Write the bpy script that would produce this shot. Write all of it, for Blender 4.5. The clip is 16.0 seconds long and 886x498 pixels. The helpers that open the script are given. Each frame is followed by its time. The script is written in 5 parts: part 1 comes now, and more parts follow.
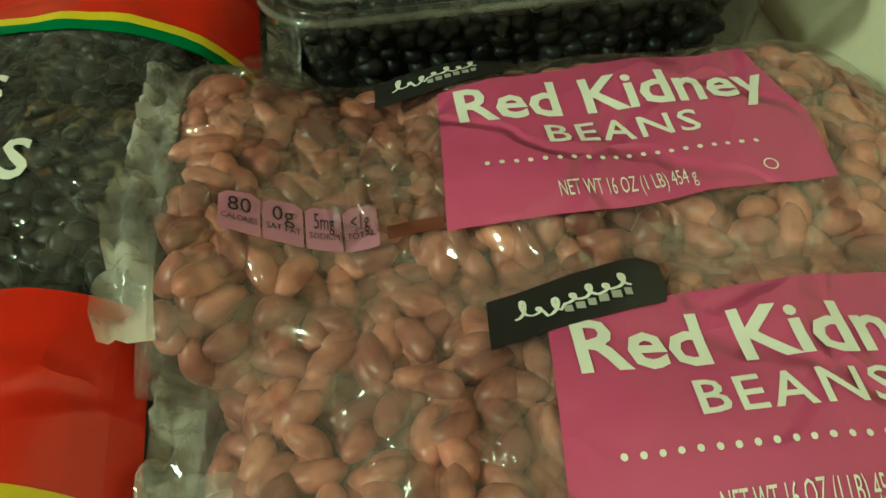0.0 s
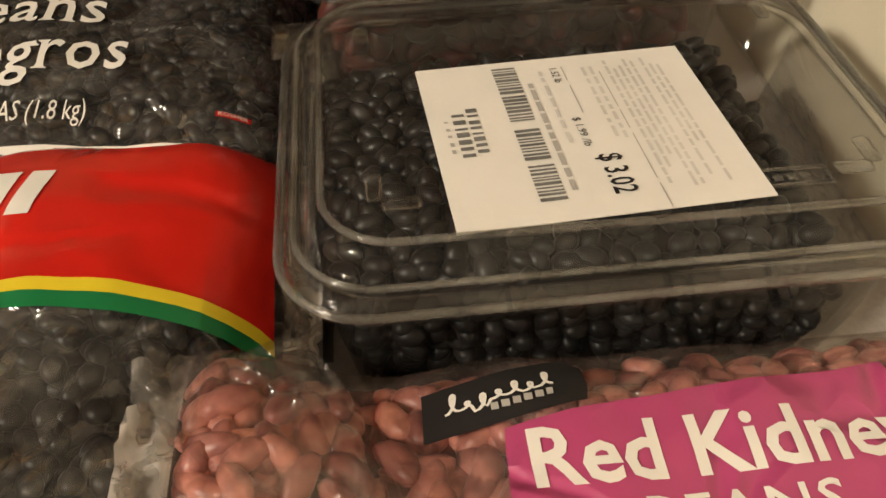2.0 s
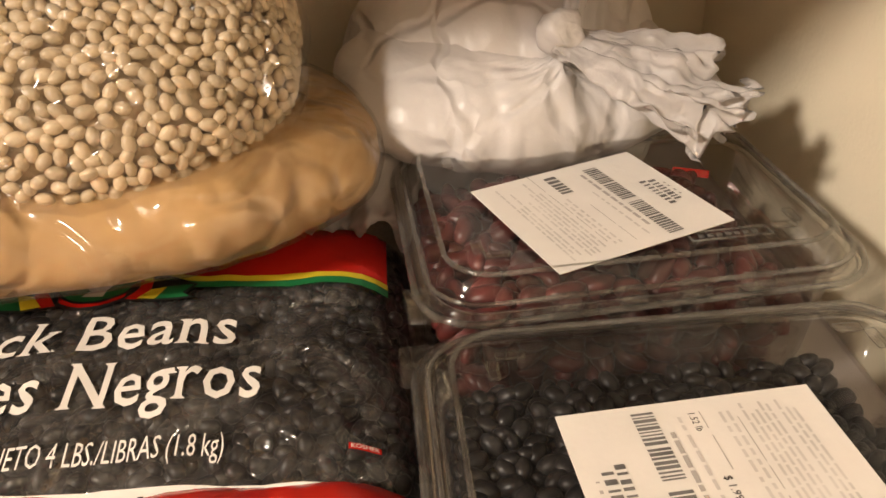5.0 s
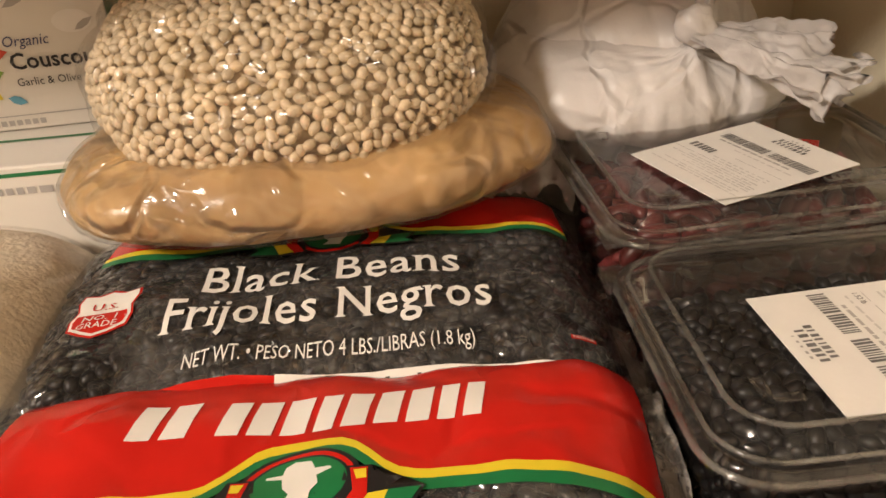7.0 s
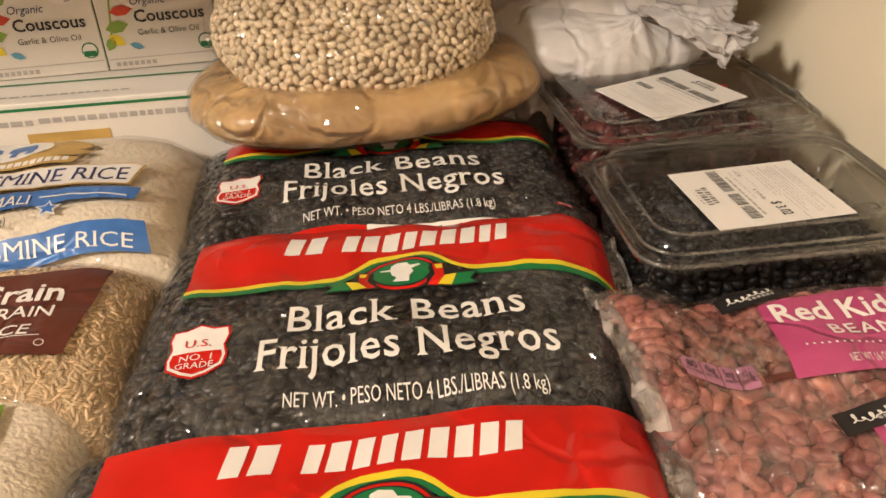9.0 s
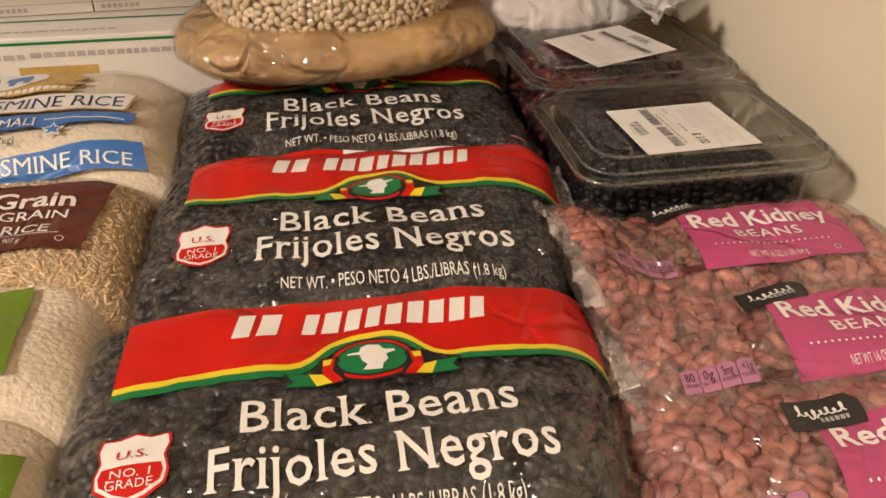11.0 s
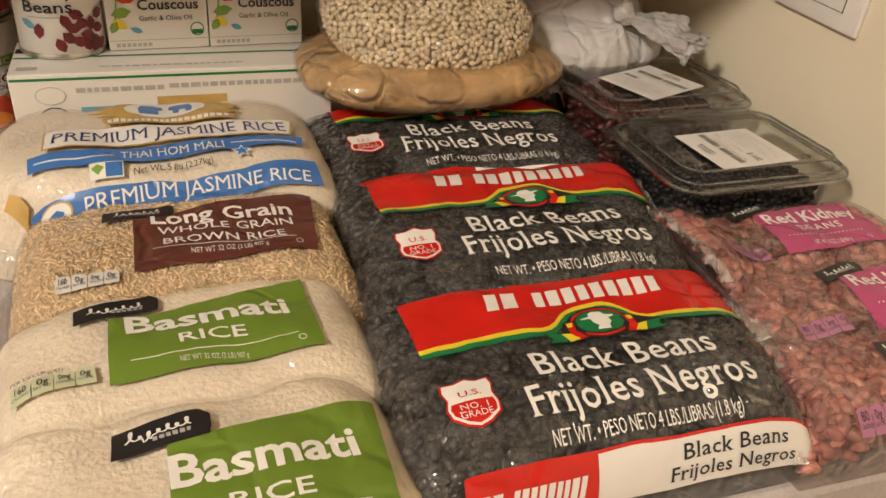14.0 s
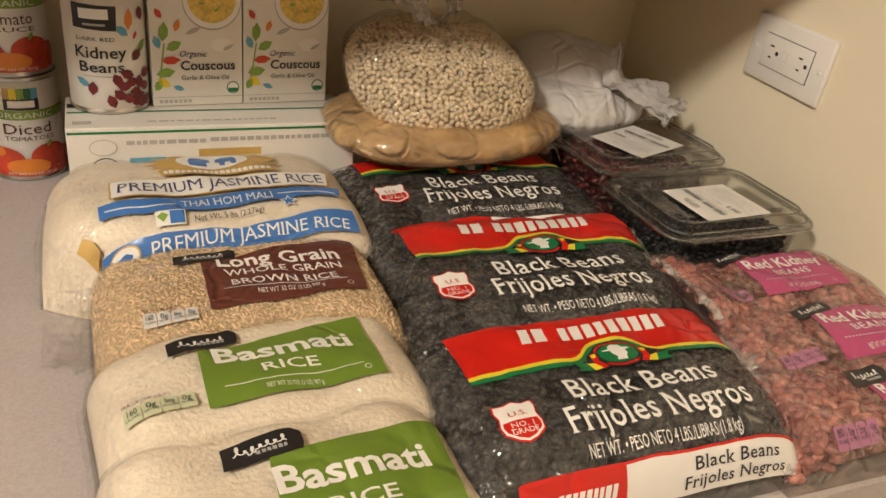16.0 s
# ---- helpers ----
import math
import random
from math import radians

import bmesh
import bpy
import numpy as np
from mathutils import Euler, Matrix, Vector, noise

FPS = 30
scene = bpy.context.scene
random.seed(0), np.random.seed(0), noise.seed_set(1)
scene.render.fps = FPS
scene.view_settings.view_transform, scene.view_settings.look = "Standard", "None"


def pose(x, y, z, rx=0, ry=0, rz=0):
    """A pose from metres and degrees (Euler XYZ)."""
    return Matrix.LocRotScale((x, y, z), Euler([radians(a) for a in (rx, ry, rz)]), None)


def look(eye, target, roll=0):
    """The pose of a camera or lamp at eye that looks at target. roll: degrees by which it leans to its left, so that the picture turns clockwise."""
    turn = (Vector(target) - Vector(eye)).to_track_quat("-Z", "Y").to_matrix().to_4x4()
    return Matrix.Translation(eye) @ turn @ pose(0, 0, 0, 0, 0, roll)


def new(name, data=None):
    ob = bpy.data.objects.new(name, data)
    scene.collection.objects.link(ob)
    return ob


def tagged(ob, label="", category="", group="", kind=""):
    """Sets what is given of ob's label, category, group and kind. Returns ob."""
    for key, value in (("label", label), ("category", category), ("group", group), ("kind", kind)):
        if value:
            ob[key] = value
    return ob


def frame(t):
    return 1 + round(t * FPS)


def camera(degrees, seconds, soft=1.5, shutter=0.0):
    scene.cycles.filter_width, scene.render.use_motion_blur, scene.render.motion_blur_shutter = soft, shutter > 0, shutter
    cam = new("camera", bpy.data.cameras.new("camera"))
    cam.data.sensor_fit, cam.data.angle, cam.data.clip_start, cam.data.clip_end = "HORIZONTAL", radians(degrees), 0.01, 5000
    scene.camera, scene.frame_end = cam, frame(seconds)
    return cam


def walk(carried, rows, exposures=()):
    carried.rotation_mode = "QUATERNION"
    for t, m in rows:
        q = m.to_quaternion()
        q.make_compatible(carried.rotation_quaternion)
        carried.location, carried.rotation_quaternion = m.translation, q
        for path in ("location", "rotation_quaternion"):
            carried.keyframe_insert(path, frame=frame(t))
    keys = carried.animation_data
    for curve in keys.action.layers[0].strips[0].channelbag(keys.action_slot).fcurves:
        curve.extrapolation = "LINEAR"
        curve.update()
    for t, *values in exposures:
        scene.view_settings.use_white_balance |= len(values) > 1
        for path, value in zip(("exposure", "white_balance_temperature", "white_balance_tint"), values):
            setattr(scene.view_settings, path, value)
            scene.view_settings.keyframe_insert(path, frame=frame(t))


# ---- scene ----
import itertools

cam = camera(58.2, 16.0)
PATH = [
    (0, (0.0255, 0.0501, 0.2112), (0.284, 1.356, -1.189), -3.4),
    (0.5, (0.0261, 0.0569, 0.2150), (0.267, 1.380, -1.173), -3.6),
    (1, (0.0308, 0.0952, 0.2160), (0.299, 1.401, -1.183), -1.8),
    (1.5, (0.0356, 0.1248, 0.2286), (0.313, 1.412, -1.186), -0.9),
    (2, (0.0296, 0.1438, 0.2315), (0.319, 1.460, -1.153), -0.4),
    (2.5, (0.0273, 0.1606, 0.2353), (0.327, 1.510, -1.115), -0.2),
    (3, (0.0370, 0.1800, 0.2440), (0.334, 1.536, -1.100), -0.1),
    (3.5, (0.0402, 0.2030, 0.2460), (0.338, 1.578, -1.076), -0.2),
    (4, (0.0334, 0.2036, 0.2527), (0.343, 1.632, -1.011), -0.4),
    (4.5, (0.0184, 0.1886, 0.2643), (0.329, 1.726, -0.864), -1.1),
    (4.7, (0.0120, 0.1824, 0.2701), (0.320, 1.750, -0.817), -1.3),
    (6.8, (-0.0708, 0.1283, 0.2730), (0.151, 1.799, -0.670), -5.0),
    (7, (-0.0806, 0.1078, 0.2730), (0.150, 1.779, -0.667), -4.8),
    (7.5, (-0.1065, 0.0599, 0.2865), (0.159, 1.707, -0.687), -3.9),
    (8, (-0.1267, 0.0211, 0.2981), (0.175, 1.649, -0.697), -3.0),
    (8.5, (-0.1473, -0.0313, 0.3116), (0.170, 1.584, -0.699), -2.6),
    (8.7, (-0.1511, -0.0406, 0.3165), (0.170, 1.573, -0.696), -2.7),
    (10.8, (-0.1865, -0.1158, 0.3271), (0.273, 1.438, -0.724), 0.3),
    (11, (-0.1889, -0.1214, 0.3252), (0.270, 1.424, -0.738), 0.5),
    (11.5, (-0.1996, -0.1311, 0.3242), (0.270, 1.407, -0.746), 1.0),
    (12, (-0.2253, -0.1567, 0.3377), (0.272, 1.376, -0.728), 1.6),
    (12.5, (-0.2874, -0.1459, 0.3445), (0.270, 1.375, -0.708), 2.1),
    (13, (-0.3324, -0.1503, 0.3503), (0.303, 1.349, -0.689), 2.4),
    (13.5, (-0.3734, -0.1425, 0.3512), (0.333, 1.333, -0.676), 3.4),
    (14, (-0.4111, -0.1515, 0.3657), (0.356, 1.307, -0.641), 5.1),
    (14.5, (-0.4446, -0.1561, 0.3734), (0.374, 1.296, -0.602), 6.6),
    (15, (-0.4760, -0.1705, 0.3870), (0.382, 1.278, -0.561), 7.4),
    (15.5, (-0.4832, -0.1747, 0.3908), (0.394, 1.276, -0.534), 7.5),
    (16, (-0.4972, -0.1792, 0.3995), (0.392, 1.272, -0.513), 7.3),
]
EXPOSURES = [(0.0, -0.36, 5500, -54), (1.0, -0.26, 5950, -26), (2.0, 0.0, 6350, 4), (4.5, 0.34, 6500, 12), (7.0, 0.12, 6400, 12), (8.5, 0.10, 6400, 11), (11.0, -0.16, 6350, 13), (14.5, -0.34, 6250, 8), (16.0, -0.31, 6250, 7)]
walk(cam, [(t, look(eye, to, roll)) for t, eye, to, roll in PATH], EXPOSURES)

# ---- light: a warm kitchen ceiling lamp in front of the unseen wall cupboards, faint room light ----
world = bpy.data.worlds.new("room")
scene.world = world
world.use_nodes = True
world.node_tree.nodes["Background"].inputs["Color"].default_value = (1.0, 0.86, 0.7, 1)
world.node_tree.nodes["Background"].inputs["Strength"].default_value = 0.65


def lamp(name, place, radius, power, colour):
    data = bpy.data.lights.new(name, "POINT")
    data.shadow_soft_size, data.energy, data.color = radius, power, colour
    ob = new(name, data)
    ob.location = place
    return ob


tagged(lamp("ceiling_lamp", (-1.85, -0.66, 1.60), 0.11, 196, (1.0, 0.865, 0.72)), "warm white round ceiling lamp of the kitchen", "lamp")

# ---- materials ----
TOP = 0.018        # height of the worktop


def nodes_of(name):
    m = bpy.data.materials.new(name)
    m.use_nodes = True
    t = m.node_tree
    return m, t.nodes, t.links, t.nodes["Principled BSDF"]


def creases(n, l, coords, scale, depth, width=0.10, soft=None):
    """Sharp irregular folds: narrow valleys between uneven cells, broken up by a broad mask. Gives a normal."""
    warp = n.new("ShaderNodeTexNoise")
    warp.inputs["Scale"].default_value, warp.inputs["Detail"].default_value = scale * 0.7, 3
    l.new(coords, warp.inputs["Vector"])
    add = n.new("ShaderNodeVectorMath")
    add.operation = "MULTIPLY_ADD"
    add.inputs[1].default_value = (1.1 / scale,) * 3
    l.new(warp.outputs["Color"], add.inputs[0])
    l.new(coords, add.inputs[2])
    vor = n.new("ShaderNodeTexVoronoi")
    vor.feature = "DISTANCE_TO_EDGE"
    vor.inputs["Scale"].default_value = scale
    l.new(add.outputs[0], vor.inputs["Vector"])
    rng = n.new("ShaderNodeMapRange")
    rng.inputs["From Max"].default_value = width
    rng.interpolation_type = "SMOOTHSTEP"
    l.new(vor.outputs["Distance"], rng.inputs["Value"])
    mask = n.new("ShaderNodeMapRange")
    mask.inputs["From Min"].default_value, mask.inputs["From Max"].default_value = 0.36, 0.52
    l.new(warp.outputs["Fac"], mask.inputs["Value"])
    mul = n.new("ShaderNodeMath")
    mul.operation = "MULTIPLY"
    l.new(rng.outputs["Result"], mul.inputs[0])
    l.new(mask.outputs["Result"], mul.inputs[1])
    bp = n.new("ShaderNodeBump")
    bp.inputs["Strength"].default_value, bp.inputs["Distance"].default_value = 1.0, depth
    l.new(mul.outputs[0], bp.inputs["Height"])
    if soft is not None:
        l.new(soft, bp.inputs["Normal"])
    return bp.outputs["Normal"]


def paint(name, colour, rough=0.5, vary=0.12, scale=40.0, bump=0.0, bump_scale=200.0, metal=0.0, island=0.0, objvar=0.0, spec=0.5, tint=None, crease=0.0, cscale=40.0, hue=0.012):
    """Procedural surface: base colour with two scales of variation, fine relief."""
    m, n, l, b = nodes_of(name)
    tc = n.new("ShaderNodeTexCoord")
    big = n.new("ShaderNodeTexNoise")
    big.inputs["Scale"].default_value, big.inputs["Detail"].default_value = scale, 4
    l.new(tc.outputs["Object"], big.inputs["Vector"])
    ramp = n.new("ShaderNodeValToRGB")
    c0 = [max(0, c * (1 - vary)) for c in colour]
    c1 = [min(1, c * (1 + vary)) for c in (tint or colour)]
    ramp.color_ramp.elements[0].color, ramp.color_ramp.elements[1].color = (*c0, 1), (*c1, 1)
    ramp.color_ramp.elements[0].position, ramp.color_ramp.elements[1].position = 0.3, 0.7
    l.new(big.outputs["Fac"], ramp.inputs["Fac"])
    out = ramp.outputs["Color"]
    if island or objvar:
        hsv = n.new("ShaderNodeHueSaturation")
        src = n.new("ShaderNodeNewGeometry").outputs["Random Per Island"] if island else n.new("ShaderNodeObjectInfo").outputs["Random"]
        mr = n.new("ShaderNodeMapRange")
        k = island or objvar
        mr.inputs["To Min"].default_value, mr.inputs["To Max"].default_value = 1 - k, 1 + k
        l.new(src, mr.inputs["Value"])
        l.new(mr.outputs["Result"], hsv.inputs["Value"])
        mh = n.new("ShaderNodeMapRange")
        mh.inputs["To Min"].default_value, mh.inputs["To Max"].default_value = 0.5 + hue * k, 0.5 - hue * k
        l.new(src, mh.inputs["Value"])
        l.new(mh.outputs["Result"], hsv.inputs["Hue"])
        l.new(out, hsv.inputs["Color"])
        out = hsv.outputs["Color"]
    l.new(out, b.inputs["Base Color"])
    b.inputs["Roughness"].default_value, b.inputs["Metallic"].default_value = rough, metal
    b.inputs["Specular IOR Level"].default_value = spec
    if bump:
        fine = n.new("ShaderNodeTexNoise")
        fine.inputs["Scale"].default_value, fine.inputs["Detail"].default_value = bump_scale, 5
        l.new(tc.outputs["Object"], fine.inputs["Vector"])
        bp = n.new("ShaderNodeBump")
        bp.inputs["Strength"].default_value, bp.inputs["Distance"].default_value = bump, 0.002
        l.new(fine.outputs["Fac"], bp.inputs["Height"])
        l.new(bp.outputs["Normal"], b.inputs["Normal"])
    if crease:
        l.new(creases(n, l, tc.outputs["Object"], cscale, crease, soft=bp.outputs["Normal"] if bump else None), b.inputs["Normal"])
    return m


def clear(name, tone=(0.95, 0.95, 0.94), rough=0.12, gloss=1.35, haze=0.0, haze_colour=(0.8, 0.8, 0.8), wrinkle=0.5, wscale=45.0, most=0.25, crease=0.0, cscale=40.0, pebble=0.0, deep=0.010):
    """Thin clear plastic: lets light through, with a gloss that grows at glancing angles, faint haze and fine creases."""
    m, n, l, b = nodes_of(name)
    n.remove(b)
    outp = n["Material Output"]
    tc = n.new("ShaderNodeTexCoord")
    noi = n.new("ShaderNodeTexNoise")
    noi.inputs["Scale"].default_value, noi.inputs["Detail"].default_value, noi.inputs["Distortion"].default_value = wscale, 1, 1.6
    l.new(tc.outputs["Object"], noi.inputs["Vector"])
    bp = n.new("ShaderNodeBump")
    bp.inputs["Strength"].default_value, bp.inputs["Distance"].default_value = wrinkle, deep
    l.new(noi.outputs["Fac"], bp.inputs["Height"])
    tr = n.new("ShaderNodeBsdfTransparent")
    tr.inputs["Color"].default_value = (*tone, 1)
    fr = n.new("ShaderNodeFresnel")
    fr.inputs["IOR"].default_value = gloss
    gl = n.new("ShaderNodeBsdfGlossy")
    gl.inputs["Roughness"].default_value = rough
    normal = bp.outputs["Normal"]
    if pebble:
        cell = n.new("ShaderNodeTexVoronoi")
        cell.inputs["Scale"].default_value = 140
        l.new(tc.outputs["Object"], cell.inputs["Vector"])
        dent = n.new("ShaderNodeBump")
        dent.invert = True
        dent.inputs["Strength"].default_value, dent.inputs["Distance"].default_value = 1.0, pebble
        l.new(cell.outputs["Distance"], dent.inputs["Height"])
        l.new(normal, dent.inputs["Normal"])
        normal = dent.outputs["Normal"]
    if crease:
        normal = creases(n, l, tc.outputs["Object"], cscale, crease, soft=normal)
    l.new(normal, gl.inputs["Normal"])
    l.new(normal, fr.inputs["Normal"])
    mix = n.new("ShaderNodeMixShader")
    cap = n.new("ShaderNodeMath")
    cap.operation = "MINIMUM"
    cap.inputs[1].default_value = most
    l.new(fr.outputs["Fac"], cap.inputs[0])
    l.new(cap.outputs[0], mix.inputs["Fac"])
    if haze:
        df = n.new("ShaderNodeBsdfDiffuse")
        df.inputs["Color"].default_value = (*haze_colour, 1)
        hz = n.new("ShaderNodeMixShader")
        mp = n.new("ShaderNodeMapRange")
        mp.inputs["From Min"].default_value, mp.inputs["From Max"].default_value = 0.35, 0.7
        mp.inputs["To Min"].default_value, mp.inputs["To Max"].default_value = haze * 0.3, haze * 1.7
        l.new(noi.outputs["Fac"], mp.inputs["Value"])
        l.new(mp.outputs["Result"], hz.inputs["Fac"])
        l.new(tr.outputs[0], hz.inputs[1])
        l.new(df.outputs[0], hz.inputs[2])
        l.new(hz.outputs[0], mix.inputs[1])
    else:
        l.new(tr.outputs[0], mix.inputs[1])
    l.new(gl.outputs[0], mix.inputs[2])
    l.new(mix.outputs[0], outp.inputs["Surface"])
    return m


def see_through(m, colour, glow, gap):
    """Thin plastic: part of the light passes through it, scattered (glow) or straight (gap)."""
    n, l = m.node_tree.nodes, m.node_tree.links
    b, outp = n["Principled BSDF"], n["Material Output"]
    tl = n.new("ShaderNodeBsdfTranslucent")
    tl.inputs["Color"].default_value = (*colour, 1)
    tr = n.new("ShaderNodeBsdfTransparent")
    one, two = n.new("ShaderNodeMixShader"), n.new("ShaderNodeMixShader")
    one.inputs["Fac"].default_value, two.inputs["Fac"].default_value = glow, gap
    l.new(b.outputs[0], one.inputs[1])
    l.new(tl.outputs[0], one.inputs[2])
    l.new(one.outputs[0], two.inputs[1])
    l.new(tr.outputs[0], two.inputs[2])
    l.new(two.outputs[0], outp.inputs["Surface"])


M_WALL = paint("wall_paint", (0.87, 0.79, 0.60), 0.75, 0.03, 6, 0.15, 350)
M_TOP = paint("speckled_worktop", (0.47, 0.43, 0.42), 0.42, 0.10, 420, 0.05, 900)
# Unseen far walls and ceiling: tones kept dark to hold back bounced light.
M_DIMROOM = paint("dim_unseen_room", (0.17, 0.125, 0.085), 0.75, 0.06, 6, 0.15, 350)
M_DIMCEIL = paint("dim_unseen_ceiling", (0.50, 0.45, 0.38), 0.8, 0.04, 6, 0.15, 350)
M_CUP = paint("cupboard_wood", (0.22, 0.13, 0.07), 0.5, 0.2, 12, 0.1, 120)
M_FILM = clear("clear_film", haze=0.06, haze_colour=(0.62, 0.6, 0.57), rough=0.075, most=0.4, gloss=1.6, deep=0.008, wrinkle=0.8, wscale=34, crease=0.0030, cscale=24, pebble=0.0022)
M_FILM_HAZY = clear("hazy_clear_film", haze=0.085, haze_colour=(0.78, 0.60, 0.54), deep=0.016, rough=0.065, gloss=1.6, wrinkle=0.9, wscale=24, crease=0.0045, cscale=26, tone=(0.97, 0.955, 0.94), most=0.3)
M_FILM_RICE = clear("rice_bag_film", haze=0.03, haze_colour=(0.80, 0.75, 0.68), deep=0.007, rough=0.065, gloss=1.55, wrinkle=0.6, wscale=22, crease=0.0024, cscale=22, tone=(0.985, 0.98, 0.97), most=0.16)
M_FILM_THIN = clear("thin_clear_film", haze=0.02, haze_colour=(0.75, 0.70, 0.64), tone=(0.97, 0.965, 0.955), rough=0.18, gloss=1.6, deep=0.016, wrinkle=1.0, wscale=30, crease=0.006, cscale=30, most=0.16)
M_WRAP = clear("creased_wrap", haze=0.05, haze_colour=(0.72, 0.62, 0.5), rough=0.14, gloss=1.6, deep=0.012, wrinkle=0.8, wscale=30, crease=0.003, cscale=20, most=0.25)
M_SEAL = clear("crinkled_film", haze=0.30, haze_colour=(0.84, 0.77, 0.71), rough=0.16, gloss=1.5, deep=0.014, wrinkle=0.7, wscale=30, most=0.4, crease=0.0035, cscale=55)
M_RIM = clear("thick_clear_plastic", tone=(0.88, 0.88, 0.86), haze=0.10, haze_colour=(0.6, 0.58, 0.54), rough=0.08, gloss=1.6, wrinkle=0.1, wscale=25, most=0.6)
M_TRAY = clear("clear_rigid_plastic", tone=(0.965, 0.965, 0.955), rough=0.06, gloss=1.38, haze=0.02, haze_colour=(0.6, 0.58, 0.55), wrinkle=0.06, wscale=18, most=0.5)
M_BLACK = paint("black_bean", (0.018, 0.0170, 0.0175), 0.40, 0.3, 60, 0, island=0.5, spec=0.4)
M_BLACKFILL = paint("dark_fill", (0.012, 0.012, 0.013), 0.6, 0.3, 120, 0.4, 300)
M_KIDNEY = paint("kidney_bean", (0.33, 0.098, 0.085), 0.38, 0.30, 150, 0.12, 420, island=0.45, tint=(0.44, 0.180, 0.150), hue=-0.02)
# In the bags, the shade between the kidney beans is put into this red.
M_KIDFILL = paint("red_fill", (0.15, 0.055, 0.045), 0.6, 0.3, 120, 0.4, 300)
M_DKIDNEY = paint("dark_kidney_bean", (0.105, 0.022, 0.019), 0.36, 0.25, 90, 0, island=0.35)
M_NAVY = paint("white_bean", (0.74, 0.61, 0.42), 0.33, 0.10, 80, 0.03, 500, island=0.14)
M_NAVYFILL = paint("pale_fill", (0.58, 0.47, 0.33), 0.6, 0.2, 120, 0.4, 300)
M_BASMATI = paint("basmati_rice", (0.84, 0.75, 0.61), 0.5, 0.07, 260, 0.8, 330)
M_BROWN = paint("brown_rice", (0.70, 0.53, 0.33), 0.45, 0.15, 300, 0.2, 700, island=0.22)
M_BROWNFILL = paint("brown_rice_fill", (0.56, 0.41, 0.24), 0.6, 0.25, 500, 0.8, 700)
M_RED = paint("red_print", (0.56, 0.016, 0.010), 0.26, 0.10, 30, 0.04, 300, crease=0.0010, cscale=16)
M_WHITE = paint("white_print", (0.80, 0.78, 0.74), 0.38, 0.03, 60)
M_YELLOW = paint("yellow_print", (0.75, 0.60, 0.03), 0.38, 0.05, 60)
M_GREEN = paint("green_print", (0.012, 0.17, 0.055), 0.38, 0.06, 60)
M_INK = paint("black_print", (0.018, 0.017, 0.018), 0.4, 0.1, 60)
M_PINK = paint("magenta_print", (0.44, 0.062, 0.180), 0.32, 0.07, 25, 0.04, 300, crease=0.0012, cscale=24)
M_PINKPALE = paint("pale_pink_print", (0.40, 0.165, 0.265), 0.4, 0.05, 60)
M_OLIVE = paint("leaf_green_print", (0.14, 0.225, 0.028), 0.34, 0.06, 25, 0.04, 300, crease=0.0010, cscale=18)
M_OLIVEPALE = paint("pale_green_print", (0.54, 0.57, 0.38), 0.4, 0.05, 60)
M_BROWNPRINT = paint("brown_print", (0.115, 0.035, 0.025), 0.32, 0.08, 25, 0.04, 300, crease=0.0014, cscale=22)
M_BLUE = paint("blue_print", (0.055, 0.17, 0.47), 0.32, 0.05, 30, crease=0.0014, cscale=20)
M_DKBLUE = paint("dark_blue_print", (0.02, 0.03, 0.12), 0.36, 0.05, 30)
M_GOLD = paint("gold_print", (0.52, 0.34, 0.10), 0.36, 0.15, 50)
M_PAPER = paint("white_label_paper", (0.80, 0.78, 0.74), 0.6, 0.03, 60, 0.05, 400)
M_FAINT = paint("faint_print", (0.62, 0.60, 0.57), 0.6, 0.15, 60)
M_BARS = paint("barcode_print", (0.16, 0.155, 0.15), 0.6, 0.3, 90)
M_GREYINK = paint("grey_print", (0.42, 0.40, 0.38), 0.6, 0.1, 60)
M_CARTON = paint("white_carton", (0.74, 0.71, 0.65), 0.45, 0.03, 20, 0.03, 300)
M_TAN = paint("tan_bag", (0.52, 0.33, 0.155), 0.33, 0.16, 22, 0.4, 50, tint=(0.64, 0.42, 0.19), crease=0.004, cscale=20)
M_WHITEBAG = paint("white_plastic_bag", (0.80, 0.77, 0.75), 0.36, 0.04, 20, 0.45, 60, crease=0.0016, cscale=22)
see_through(M_WHITEBAG, (0.85, 0.81, 0.78), 0.14, 0.05)
M_TIN = paint("tin_rim", (0.55, 0.53, 0.50), 0.28, 0.1, 60, metal=1.0)
M_PLATE = paint("outlet_plastic", (0.85, 0.82, 0.76), 0.35, 0.02, 40)
# Near-black that paints the shade inside the outlet's openings.
M_SLOT_SHADE = paint("slot_shade", (0.02, 0.018, 0.015), 0.6, 0.1, 60)
M_TOMATO = paint("tomato_print", (0.50, 0.05, 0.02), 0.4, 0.3, 60)
M_ORANGE = paint("orange_print", (0.70, 0.22, 0.03), 0.4, 0.1, 60)
M_SKY = paint("sky_blue_print", (0.12, 0.36, 0.50), 0.4, 0.08, 60)
M_LEAF = paint("leaf_print", (0.22, 0.36, 0.06), 0.4, 0.1, 60)
M_KBEANPRINT = paint("bean_print", (0.14, 0.012, 0.015), 0.4, 0.35, 120)
M_DISH = paint("yellow_dish_print", (0.66, 0.47, 0.10), 0.4, 0.3, 200)

# ---- building helpers ----
def mesh_of(name, bm, material, smooth=True):
    me = bpy.data.meshes.new(name)
    bm.to_mesh(me)
    bm.free()
    me.materials.append(material)
    if smooth:
        me.polygons.foreach_set("use_smooth", [True] * len(me.polygons))
    return me


